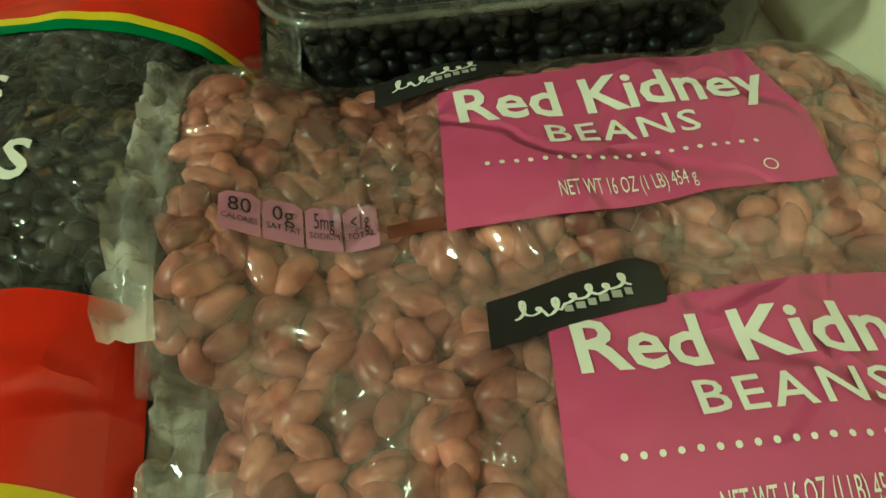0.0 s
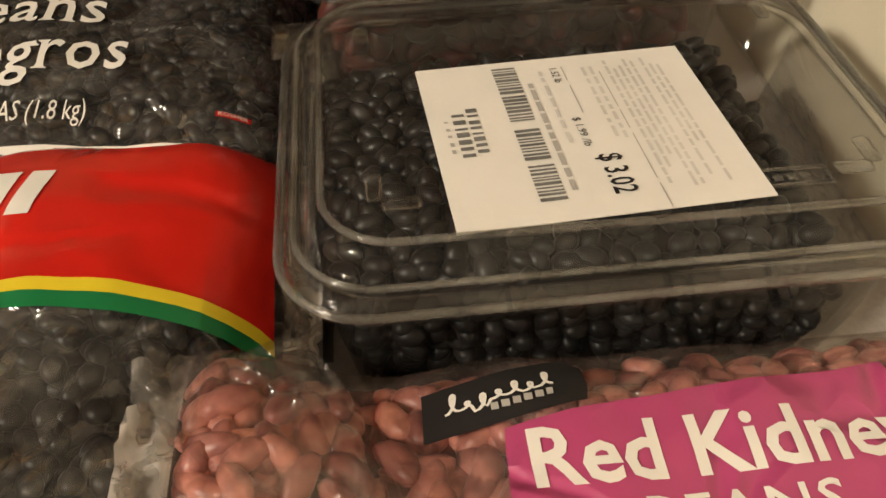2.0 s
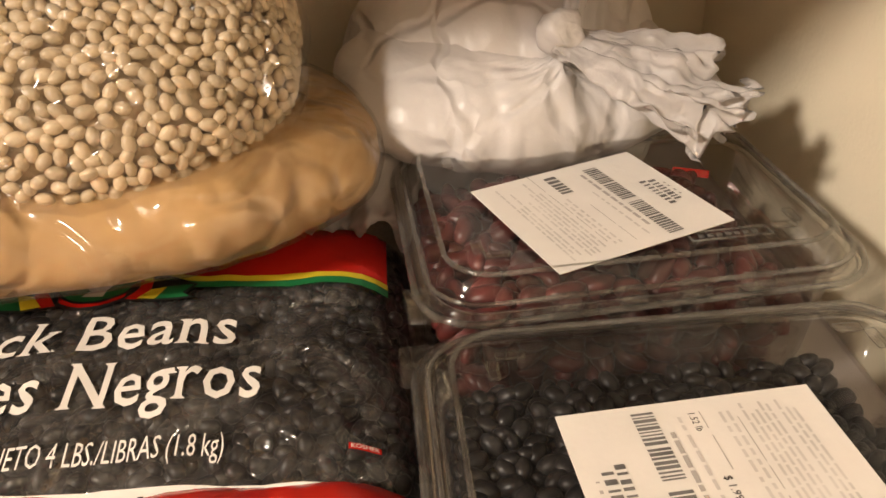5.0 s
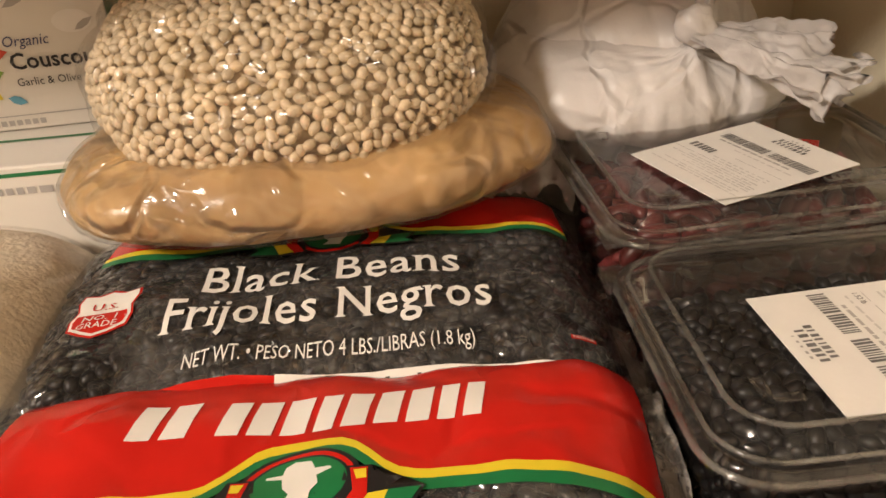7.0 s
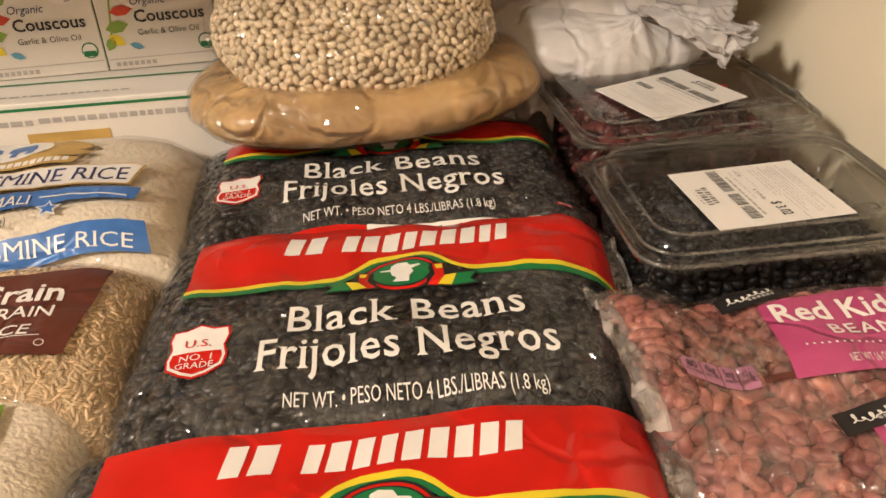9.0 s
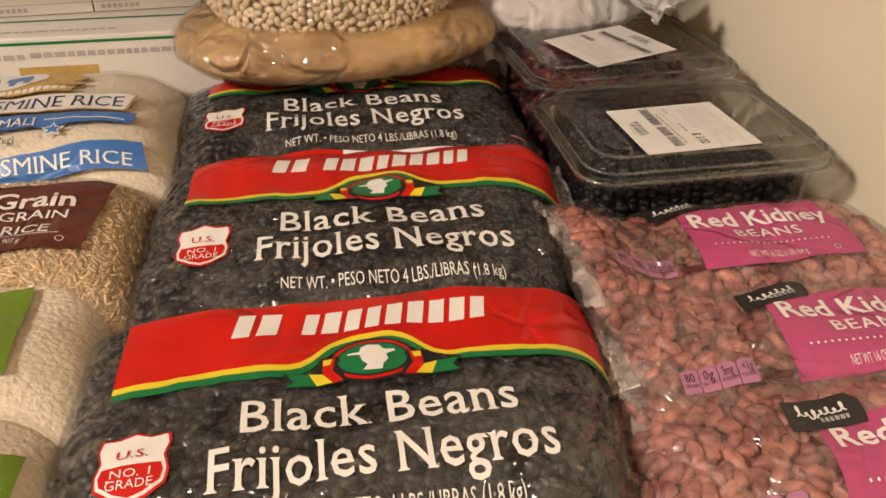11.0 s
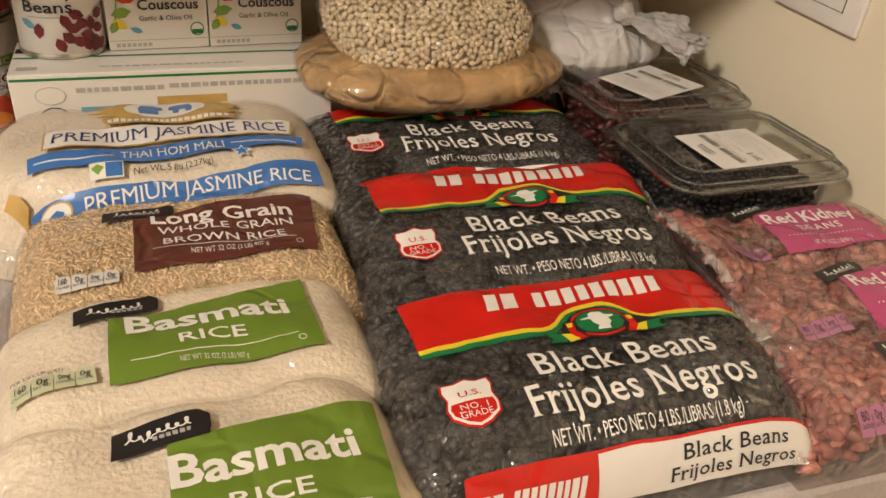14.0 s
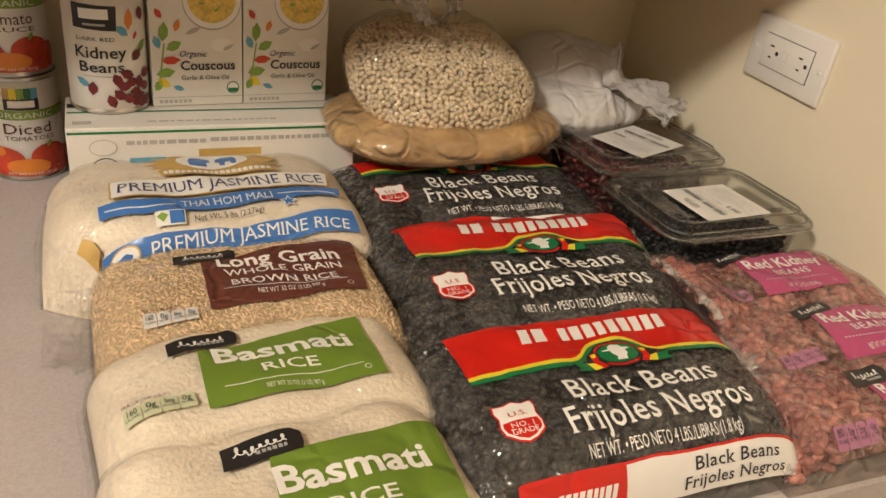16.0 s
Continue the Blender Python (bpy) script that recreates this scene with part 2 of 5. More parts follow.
def part(name, bm, material, parent, label="", smooth=True):
    """One mesh object under a thing or under a part."""
    ob = new(name, mesh_of(name, bm, material, smooth))
    if parent is not None:
        ob.parent = parent
    if label:
        ob["label"] = label
    return ob


def thing(name, label, category, group="", place=(0, 0, 0), kind=""):
    ob = new(name)
    ob.empty_display_size = 0.02
    ob.matrix_world = Matrix.Translation(place)
    return tagged(ob, label, category, group, kind)


def slab(bm, x0, x1, y0, y1, z0, z1, bevel=0.0):
    r = bmesh.ops.create_cube(bm, size=1.0)
    for v in r["verts"]:
        v.co = Vector((x0 + (v.co.x + 0.5) * (x1 - x0), y0 + (v.co.y + 0.5) * (y1 - y0), z0 + (v.co.z + 0.5) * (z1 - z0)))
    if bevel:
        bmesh.ops.bevel(bm, geom=list({e for v in r["verts"] for e in v.link_edges}), offset=bevel, segments=2, affect="EDGES", profile=0.5)


def ellipsoid_base(sub=2, bend=0.0):
    bm = bmesh.new()
    bmesh.ops.create_icosphere(bm, subdivisions=sub, radius=1.0)
    v = np.array([p.co[:] for p in bm.verts])
    f = np.array([[q.index for q in p.verts] for p in bm.faces])
    bm.free()
    v[:, 1] += bend * (v[:, 0] ** 2 - 0.4)
    return v, f


def scatter_mesh(name, spots, base, material, parent, label="", kind="stuff"):
    """Many small bodies joined into one mesh; spots: rows of a place, a 3x3 turn and three half sizes."""
    v0, f0 = base
    n, k = len(spots), len(v0)
    verts = np.empty((n * k, 3))
    for i, (p, r, s) in enumerate(spots):
        verts[i * k:(i + 1) * k] = (v0 * s) @ r.T + p
    faces = (f0[None] + (np.arange(n) * k)[:, None, None]).reshape(-1, 3)
    me = bpy.data.meshes.new(name)
    me.vertices.add(len(verts))
    me.vertices.foreach_set("co", verts.ravel())
    me.loops.add(faces.size)
    me.loops.foreach_set("vertex_index", faces.ravel())
    me.polygons.add(len(faces))
    me.polygons.foreach_set("loop_start", np.arange(0, faces.size, 3))
    me.polygons.foreach_set("use_smooth", [True] * len(faces))
    me.update(calc_edges=True)
    me.materials.append(material)
    ob = new(name, me)
    ob.parent = parent
    return tagged(ob, label, kind=kind)


class Bag:
    """A filled pillow bag lying on the worktop: a height over a turned rectangle. Prints are laid on it in its own x (to the right) and y (to the back)."""

    def __init__(self, cx, cy, yaw, x0, x1, y0, y1, h, z0=TOP, side=3.0, front=3.0, back=3.0, lump=0.002, seed=0, slope=0.0, cross=0.0, fine=0.0006, skew=0.0, prop=None, slant=0.0):
        self.slant = slant
        self.cx, self.cy, self.c, self.s = cx, cy, math.cos(radians(yaw)), math.sin(radians(yaw))
        self.skew, self.prop = skew, prop
        self.x0, self.x1, self.y0, self.y1, self.h, self.z0 = x0, x1, y0, y1, h, z0
        self.side, self.front, self.back, self.lump, self.seed, self.slope, self.cross, self.fine = side, front, back, lump, seed, slope, cross, fine
        ys = np.linspace(0, 1, 400)
        self.arc = []
        last, run = None, 0.0
        for q in ys:
            y = y0 + (y1 - y0) * (1 - math.cos(q * math.pi / 2)) * 0.6
            p = (y, self.raw((x0 + x1) / 2, y))
            run += 0 if last is None else math.hypot(p[0] - last[0], p[1] - last[1])
            self.arc.append((run, y))
            last = p

    def foot(self, x):
        """Height of the underside: prop = (x, lift) where the left end lies on a neighbour."""
        if self.prop is None or x > self.prop[0]:
            return self.z0
        k = min(1.0, (self.prop[0] - x) / (self.prop[0] - self.x0))
        return self.z0 + self.prop[1] * k * k * (3 - 2 * k)

    def near(self, x):
        """Where the front edge lies: it runs back towards the left end by slant."""
        k = max(0.0, (0.2 * self.x0 - x) / (-0.8 * self.x0))
        return self.y0 + self.slant * k * k

    def raw(self, x, y):
        y0 = self.near(x)
        e1 = self.x1 + self.skew * y
        u = min(1.0, abs((2 * x - self.x0 - e1) / (e1 - self.x0)))
        v = (2 * y - y0 - self.y1) / (self.y1 - y0)
        e = self.front if v < 0 else self.back
        v = min(1.0, abs(v))
        pr = max(0.0, 1 - u ** self.side) ** 0.42 * max(0.0, 1 - v ** e) ** 0.42
        if pr <= 0:
            return self.foot(x)
        n = self.lump * noise.noise((x * 28 + self.seed * 7.3, y * 28, self.seed)) + self.fine * noise.noise((x * 110, y * 110 + self.seed, 3.1))
        return self.foot(x) + max(0.0, self.h * pr * (1.0 if self.prop is None else 1 - (self.foot(x) - self.z0) / self.h * 0.45) * (1 + self.slope * y + self.cross * x) + n * min(1, pr * 2))

    def y_at(self, s):
        """The y at the distance s up the front face from its foot."""
        return float(np.interp(s, [a for a, _ in self.arc], [b for _, b in self.arc]))

    def spot(self, x, y, off=0.0):
        d = 0.0008
        y = max(y, self.near(x)) if self.slant else y
        z = self.raw(x, y)
        gx, gy = (self.raw(x + d, y) - self.raw(x - d, y)) / (2 * d), (self.raw(x, y + d) - self.raw(x, y - d)) / (2 * d)
        n = Vector((-gx, -gy, 1)).normalized()
        p = Vector((x, y, z)) + n * off
        return Vector((self.cx + self.c * p.x - self.s * p.y, self.cy + self.s * p.x + self.c * p.y, p.z)), Vector((self.c * n.x - self.s * n.y, self.s * n.x + self.c * n.y, n.z))

    def skin(self, nx=70, ny=44, off=0.0, inset=0.0):
        bm = bmesh.new()
        us = [0.5 + 0.5 * (1 - inset) * math.sin((i / nx - 0.5) * math.pi) for i in range(nx + 1)]
        ys = [(self.y0 + self.y1) / 2 + (self.y1 - self.y0) / 2 * (1 - inset) * math.sin((j / ny - 0.5) * math.pi) for j in range(ny + 1)]
        g = [[bm.verts.new(self.spot(self.x0 + (self.x1 + self.skew * y - self.x0) * u, y, off)[0]) for u in us] for y in ys]
        for j in range(ny):
            for i in range(nx):
                bm.faces.new((g[j][i], g[j][i + 1], g[j + 1][i + 1], g[j + 1][i]))
        rim = g[0] + [r[-1] for r in g[1:]] + g[-1][-2::-1] + [r[0] for r in g[-2:0:-1]]
        for v in rim:
            v.co.z = max(v.co.z, self.z0 + 0.0005)
        bm.faces.new(rim[::-1])
        return bm

    def drape(self, bm, off, arc=False):
        for v in bm.verts:
            y = self.y_at(v.co.y) if arc else v.co.y
            v.co = self.spot(v.co.x, y, off)[0]
        return bm

    def beans(self, pitch_x, pitch_y, size, layers=2, deep=0.0022, tilt=0.35, seed=1, keep=None, wild=1.0):
        rng = random.Random(seed)
        out = []
        for layer in range(layers):
            y, row = self.y0 + 0.002, 0
            while y < self.y1 - 0.002:
                x = self.x0 + 0.002 + (row % 2) * pitch_x / 2
                while x < self.x1 + self.skew * y - 0.002:
                    px, py = x + rng.uniform(-0.4, 0.4) * pitch_x, y + rng.uniform(-0.4, 0.4) * pitch_y
                    e1 = self.x1 + self.skew * py
                    u, v = abs((2 * px - self.x0 - e1) / (e1 - self.x0)), abs((2 * py - self.y0 - self.y1) / (self.y1 - self.y0))
                    if u < 0.985 and v < 0.985 and (keep is None or keep(px, py)):
                        p, n = self.spot(px, py, -size[2] * 1.05 - 0.0004 - rng.uniform(0, deep) - layer * size[2] * 0.9)
                        a = rng.uniform(0, math.tau) * wild
                        t = n.orthogonal().normalized()
                        t = Vector((math.cos(a + math.atan2(self.s, self.c)), math.sin(a + math.atan2(self.s, self.c)), 0))
                        t = (t - n * t.dot(n)).normalized()
                        n2 = (n + Vector((rng.gauss(0, tilt), rng.gauss(0, tilt), 0))).normalized()
                        t = (t - n2 * t.dot(n2)).normalized()
                        b = n2.cross(t)
                        k = rng.uniform(0.85, 1.15)
                        out.append((np.array(p), np.array([t, b, n2]).T, np.array([size[0] * k, size[1] * rng.uniform(0.9, 1.1), size[2]])))
                    x += pitch_x
                y += pitch_y
                row += 1
        return out


def grid_cut(bm, step):
    """Cut a flat mesh along a square grid so that it can follow a curved surface."""
    xs, ys = [v.co.x for v in bm.verts], [v.co.y for v in bm.verts]
    for axis, lo, hi in ((0, min(xs), max(xs)), (1, min(ys), max(ys))):
        k = lo + step * 0.5
        while k < hi:
            co, no = [0, 0, 0], [0, 0, 0]
            co[axis], no[axis] = k, 1
            bmesh.ops.bisect_plane(bm, geom=bm.verts[:] + bm.edges[:] + bm.faces[:], plane_co=co, plane_no=no)
            k += step
    return bm


def outline(points):
    bm = bmesh.new()
    bm.faces.new([bm.verts.new((x, y, 0)) for x, y in points])
    bmesh.ops.triangulate(bm, faces=bm.faces[:])
    return bm


def ring(cx, cy, rx, ry, n=28, a0=0.0, a1=math.tau):
    return [(cx + rx * math.cos(a0 + (a1 - a0) * i / n), cy + ry * math.sin(a0 + (a1 - a0) * i / n)) for i in range(n)]


def letters(text, x0, x1, y0, y1, weight=0.0, shear=0.0, turn=0.0, space=1.0, serif=False):
    """Flat lettering in the built-in font, fitted from x0 to x1 and from the baseline y0 to the capitals' top y1."""
    cu = bpy.data.curves.new("letters", "FONT")
    cu.body, cu.resolution_u, cu.shear, cu.offset, cu.space_character = text, 2, shear, weight, space
    ob = bpy.data.objects.new("letters", cu)
    me = bpy.data.meshes.new_from_object(ob)
    bm = bmesh.new()
    bm.from_mesh(me)
    bpy.data.objects.remove(ob)
    bpy.data.curves.remove(cu)
    bpy.data.meshes.remove(me)
    bmesh.ops.remove_doubles(bm, verts=bm.verts[:], dist=0.0005)
    bmesh.ops.triangulate(bm, faces=bm.faces[:])
    if serif:
        serifs(bm)
        bmesh.ops.triangulate(bm, faces=bm.faces[:])
    xs = [v.co.x for v in bm.verts]
    lo, hi = min(xs), max(xs)
    kx, ky = (x1 - x0) / (hi - lo), (y1 - y0) / 0.69
    for v in bm.verts:
        v.co = Vector((x0 + (v.co.x - lo) * kx, y0 + v.co.y * ky + (turn * (v.co.x - lo) * kx), 0))
    return bm


def serifs(bm, reach=0.055, thick=0.022):
    """Bracketed serifs at the ends of the stems of flat lettering in font units."""
    wings = []
    for e in bm.edges:
        a, b = (v.co for v in e.verts)
        if len(e.link_faces) != 1 or abs(a.y - b.y) > 0.004 or not 0.05 < abs(a.x - b.x) < 0.16:
            continue
        y, x0, x1 = a.y, min(a.x, b.x), max(a.x, b.x)
        up = 1 if e.link_faces[0].calc_center_median().y > y else -1
        wings.append((x0, -reach, y, up))
        wings.append((x1, reach if up > 0 else reach * 0.35, y, up))
    for x, w, y, up in wings:
        vs = [bm.verts.new(q) for q in ((x, y, 0), (x + w, y, 0), (x + w, y + up * thick * 0.8, 0), (x + w * 0.35, y + up * thick * 1.4, 0), (x, y + up * thick * 3.2, 0))]
        bm.faces.new(vs)


class Print:
    """Prints laid on a bag, a part each, in layers one above another."""

    def __init__(self, bag, parent, dx=0.0, dy=0.0, step=0.006, lift=0.0007, arc=False, k=1.0):
        self.k = k
        self.bag, self.parent, self.dx, self.dy, self.step, self.lift, self.arc = bag, parent, dx, dy, step, lift, arc

    def lay(self, name, bm, material, layer=0, label="", parent=None):
        for v in bm.verts:
            v.co.x += self.dx
            v.co.y = v.co.y * self.k + self.dy
        grid_cut(bm, self.step)
        self.bag.drape(bm, self.lift + 0.0002 * layer, self.arc)
        bmesh.ops.recalc_face_normals(bm, faces=bm.faces[:])
        return part(name, bm, material, parent or self.parent, label)

    def panel(self, name, points, material, layer=0, label="", parent=None):
        return self.lay(name, outline(points), material, layer, label, parent)

    def text(self, body, x0, x1, y0, y1, material, layer=2, parent=None, **kw):
        return self.lay("lettering", letters(body, x0, x1, y0, y1, **kw), material, layer, "", parent)

    def box(self, name, x0, x1, y0, y1, material, layer=0, label="", parent=None):
        return self.panel(name, [(x0, y0), (x1, y0), (x1, y1), (x0, y1)], material, layer, label, parent)

    def bars(self, name, x0, x1, y0, y1, n, material, layer=2, slant=0.0, parent=None, gap=0.28, rise=0.0, seed=3):
        """A row of plain blocks where a trade name stands."""
        rng = random.Random(seed)
        bm = bmesh.new()
        w = (x1 - x0) / n
        x = x0
        for i in range(n):
            b = x + w * (1 - gap) * rng.uniform(0.8, 1.2)
            lo, hi = y0 + rise * i / n, y1 + rise * i / n
            bm.faces.new([bm.verts.new(q) for q in ((x, lo, 0), (b, lo, 0), (b + slant, hi, 0), (x + slant, hi, 0))])
            x = b + w * gap
        return self.lay(name, bm, material, layer, "", parent)

    def scribble(self, name, x0, x1, y0, y1, rise, material, layer=2, width=0.0008, loops=7):
        """A flowing line in place of a trade name in script."""
        pts = []
        n = loops * 12
        tall = (1.3, 0.42, 0.62, 0.50, 0.78, 0.44, 0.95, 0.46, 0.52)
        deep = (0.0, 0.0, 0.35, 0.0, 0.0, 0.05, 0.0, 0.0, 0.0)
        for i in range(n + 1):
            k = i / n
            c = min(loops - 1, int(k * loops))
            a = k * loops * math.tau
            up = 0.5 - 0.5 * math.cos(a)
            y = y0 + (y1 - y0) * (0.1 + tall[c % 9] * up * 0.8 - deep[c % 9] * (1 - up))
            pts.append(Vector((x0 + (x1 - x0) * k + 0.34 * (x1 - x0) / loops * math.sin(a) + 0.10 * (y - y0), y + rise * (x1 - x0) * k, 0)))
        bm = bmesh.new()
        left, right = [], []
        for i, q in enumerate(pts):
            d = (pts[min(n, i + 1)] - pts[max(0, i - 1)]).normalized()
            s = Vector((-d.y, d.x, 0)) * width * (0.6 + 0.4 * abs(d.y)) * 0.5
            left.append(bm.verts.new(q + s))
            right.append(bm.verts.new(q - s))
        for i in range(n):
            bm.faces.new((left[i], right[i], right[i + 1], left[i + 1]))
        return self.lay(name, bm, material, layer)

# ---- the setting ----
# the room's own axes: the origin at the inner corner, x along the back wall, y into it
ROOM = Matrix.Translation((0.279, 0.66, 0)) @ Matrix.Rotation(radians(-7), 4, "Z")
BACK = 0.012


def structure(name, box, material, label, category, bevel=0.0):
    bm = bmesh.new()
    slab(bm, *box, bevel)
    bmesh.ops.transform(bm, matrix=ROOM, verts=bm.verts[:])
    return tagged(part(name, bm, material, None, smooth=False), label, category, kind="structure")


structure("worktop", (-2.85, 0, -0.657, BACK, TOP - 0.04, TOP), M_TOP, "grey speckled laminate kitchen worktop with a rounded front edge", "worktop", 0.006)
structure("wall_back", (-2.85, 0, BACK, BACK + 0.1, -0.9, 1.7), M_WALL, "cream painted wall behind the worktop", "wall")
structure("wall_side", (0, 0.1, -3.1, BACK + 0.1, -0.9, 1.7), M_WALL, "cream painted side wall with a power outlet", "wall")
# Added walls and ceiling, out of view; their dark tones deepen the shade.
structure("wall_far", (-2.95, -2.85, -3.1, BACK + 0.1, -0.9, 1.7), M_DIMROOM, "plain unseen far wall, dark to cut bounced light", "wall")
structure("wall_front", (-2.95, 0.1, -3.2, -3.1, -0.9, 1.7), M_DIMROOM, "plain unseen front wall, dark to cut bounced light", "wall")
structure("ceiling", (-2.95, 0.1, -3.2, BACK + 0.1, 1.7, 1.8), M_DIMCEIL, "plain unseen ceiling, toned down to cut bounced light", "ceiling")
structure("floor", (-2.95, 0.1, -3.2, BACK + 0.1, -1.0, -0.9), M_CUP, "brown wooden kitchen floor below the worktop", "floor")
structure("base_unit", (-2.85, 0, -0.632, BACK, -0.9, TOP - 0.04), M_CUP, "brown wooden base units under the worktop", "base unit")
# Added out of view; its lower front edge shades the back and side wall.
structure("wall_unit", (-2.85, 0, -0.41, BACK, 0.415, 1.2), M_CUP, "unseen wall units added above the worktop to cast the shade", "wall unit")


# ---- power outlet on the side wall ----
def outlet():
    o = thing("power_outlet", "ivory plastic double power outlet on a wide wall plate", "outlet")
    o.matrix_world = ROOM @ Matrix.Translation((0, -0.2835, 0.2185)) @ Matrix.Rotation(radians(2.2), 4, "X") @ Matrix.Rotation(radians(-90), 4, "Y")      # own z into the room, own x up, own y along the wall

    def piece(name, bm, m, label=""):
        return part(name, bm, m, o, label)
    bm = bmesh.new()
    slab(bm, -0.0345, 0.0345, -0.0572, 0.0572, 0.0, 0.006, 0.0025)
    piece("wall_plate", bm, M_PLATE)
    bm = bmesh.new()
    slab(bm, -0.0172, 0.0172, -0.0350, 0.0350, 0.006, 0.0078, 0.0008)
    piece("socket_face", bm, M_PLATE)
    # Thin near-black slab: the shade of the gap put into its colour.
    bm = bmesh.new()
    slab(bm, -0.0178, 0.0178, -0.0356, 0.0356, 0.0055, 0.0064)
    piece("shadow_gap", bm, M_SLOT_SHADE)
    for sy in (-1, 1):
        # Slots and earth holes are near-black pieces painted as their inner shade.
        cy = sy * 0.0215
        for dx, w in ((0.006, 0.0042), (-0.006, 0.0034)):
            bm = bmesh.new()
            slab(bm, dx - 0.0008, dx + 0.0008, cy - w + 0.002, cy + w - 0.001, 0.0075, 0.0081)
            piece("slot", bm, M_SLOT_SHADE)
        bm = bmesh.new()
        bmesh.ops.create_circle(bm, cap_ends=True, segments=16, radius=0.0023, matrix=Matrix.Translation((0, cy - 0.0085, 0.0081)))
        piece("earth_hole", bm, M_SLOT_SHADE)
        bm = bmesh.new()
        bmesh.ops.create_uvsphere(bm, u_segments=14, v_segments=8, radius=0.0032, matrix=Matrix.Translation((0, sy * 0.0480, 0.0055)) @ Matrix.Diagonal((1, 1, 0.45, 1)))
        piece("screw", bm, M_PLATE)
    for k in (-0.0035, 0.0035):
        bm = bmesh.new()
        slab(bm, -0.005, 0.005, k - 0.0024, k + 0.0024, 0.0075, 0.0084, 0.0004)
        piece("button", bm, M_PLATE)
    return o


outlet()

# ---- black bean bags ----
BEAN = ellipsoid_base(2)
KIDNEY = ellipsoid_base(2, 0.35)


def silhouette(k=1.0):
    return [(-6, -9), (5, -10), (6, -5), (9, -2), (8, 2), (14, 4), (13, 5.5), (7, 6), (5, 10), (-2, 11), (-6, 9), (-7, 5.5), (-14, 5), (-14, 3.8), (-7, 3), (-6, -2), (-3, -5)]


def band_line(x):
    return 0.0115 + 0.017 * math.exp(-((x - 0.006) / 0.0255) ** 4)


def band_strip(x0, x1, lo, hi, top=0.0625, n=48):
    xs = [x0 + (x1 - x0) * i / n for i in range(n + 1)]
    bm = bmesh.new()
    a = [bm.verts.new((x, band_line(x) + lo, 0)) for x in xs]
    b = [bm.verts.new((x, band_line(x) + hi if hi is not None else top, 0)) for x in xs]
    for i in range(n):
        bm.faces.new((a[i], a[i + 1], b[i + 1], b[i]))
    return bm


def shield(k=1.0):
    half = [(0, -0.0155), (0.006, -0.0135), (0.0125, -0.009), (0.0135, -0.003), (0.0118, 0.003), (0.0135, 0.009), (0.0125, 0.0135), (0.006, 0.0125), (0, 0.0145)]
    return [(x * k, y * k) for x, y in half] + [(-x * k, y * k) for x, y in half[-2:0:-1]]


def scrap(a, b, w0, w1, seed, amp=0.008, n=26, m=14, curl=0.6, sag=0.0):
    """A crumpled, gathered strip of thin plastic from a to b."""
    a, b = Vector(a), Vector(b)
    ax = (b - a).normalized()
    sd = ax.cross(Vector((0, 0, 1))).normalized()
    up = sd.cross(ax)
    bm = bmesh.new()
    g = []
    for i in range(n + 1):
        k = i / n
        row = []
        for j in range(m + 1):
            s = j / m - 0.5
            w = w0 + (w1 - w0) * k ** 0.8
            edge = 1 + 0.25 * noise.noise((s * 6, seed, 1)) if i == n else 1
            p = a + (b - a) * (k * edge) + sd * (s * w) + up * (amp * k * (1.6 * noise.noise((k * 3, s * 5, seed)) + 0.7 * math.sin(s * 11 + seed + 3 * k) + 0.7 * noise.noise((k * 9, s * 14, seed + 3))) - curl * w * s * s - sag * k * k)
            row.append(bm.verts.new(p))
        g.append(row)
    for i in range(n):
        for j in range(m):
            bm.faces.new((g[i][j], g[i][j + 1], g[i + 1][j + 1], g[i + 1][j]))
    bmesh.ops.solidify(bm, geom=bm.faces[:], thickness=0.0004)
    return bm


def crumple(bag, parent, x0, x1, y, out, n=26, amp=0.004, seed=0, low=0.0, side=None, film=None):
    """A crinkled seal of clear film that sticks out from an edge of a bag. side: -1 or 1 for the bag's ends."""
    bm = bmesh.new()
    rows = []
    for j in range(7):
        row = []
        for i in range(n + 1):
            k, w = i / n, j / 6
            if side is None:
                p = bag.spot(x0 + (x1 - x0) * k, y, 0)[0]
                d = Vector((-bag.s, bag.c, 0)) * (out * w)
            else:
                p = bag.spot(y, x0 + (x1 - x0) * k, 0)[0]
                d = Vector((bag.c, bag.s, 0)) * (side * out * w * (0.85 + 0.25 * noise.noise((k * 5, seed, 0))))
            p = p + d + Vector((0, 0, 1)) * (amp * w * (1.3 * noise.noise((k * 9, w * 3, seed)) + 0.8 * noise.noise((k * 26, w * 2, seed + 4))) + low * w)
            p.z = max(p.z, TOP + 0.0008)
            row.append(bm.verts.new(p))
        rows.append(row)
    for j in range(6):
        for i in range(n):
            bm.faces.new((rows[j][i], rows[j][i + 1], rows[j + 1][i + 1], rows[j + 1][i]))
    ob = part("seal", bm, film or M_SEAL, parent, "crinkled clear film seal")
    return ob


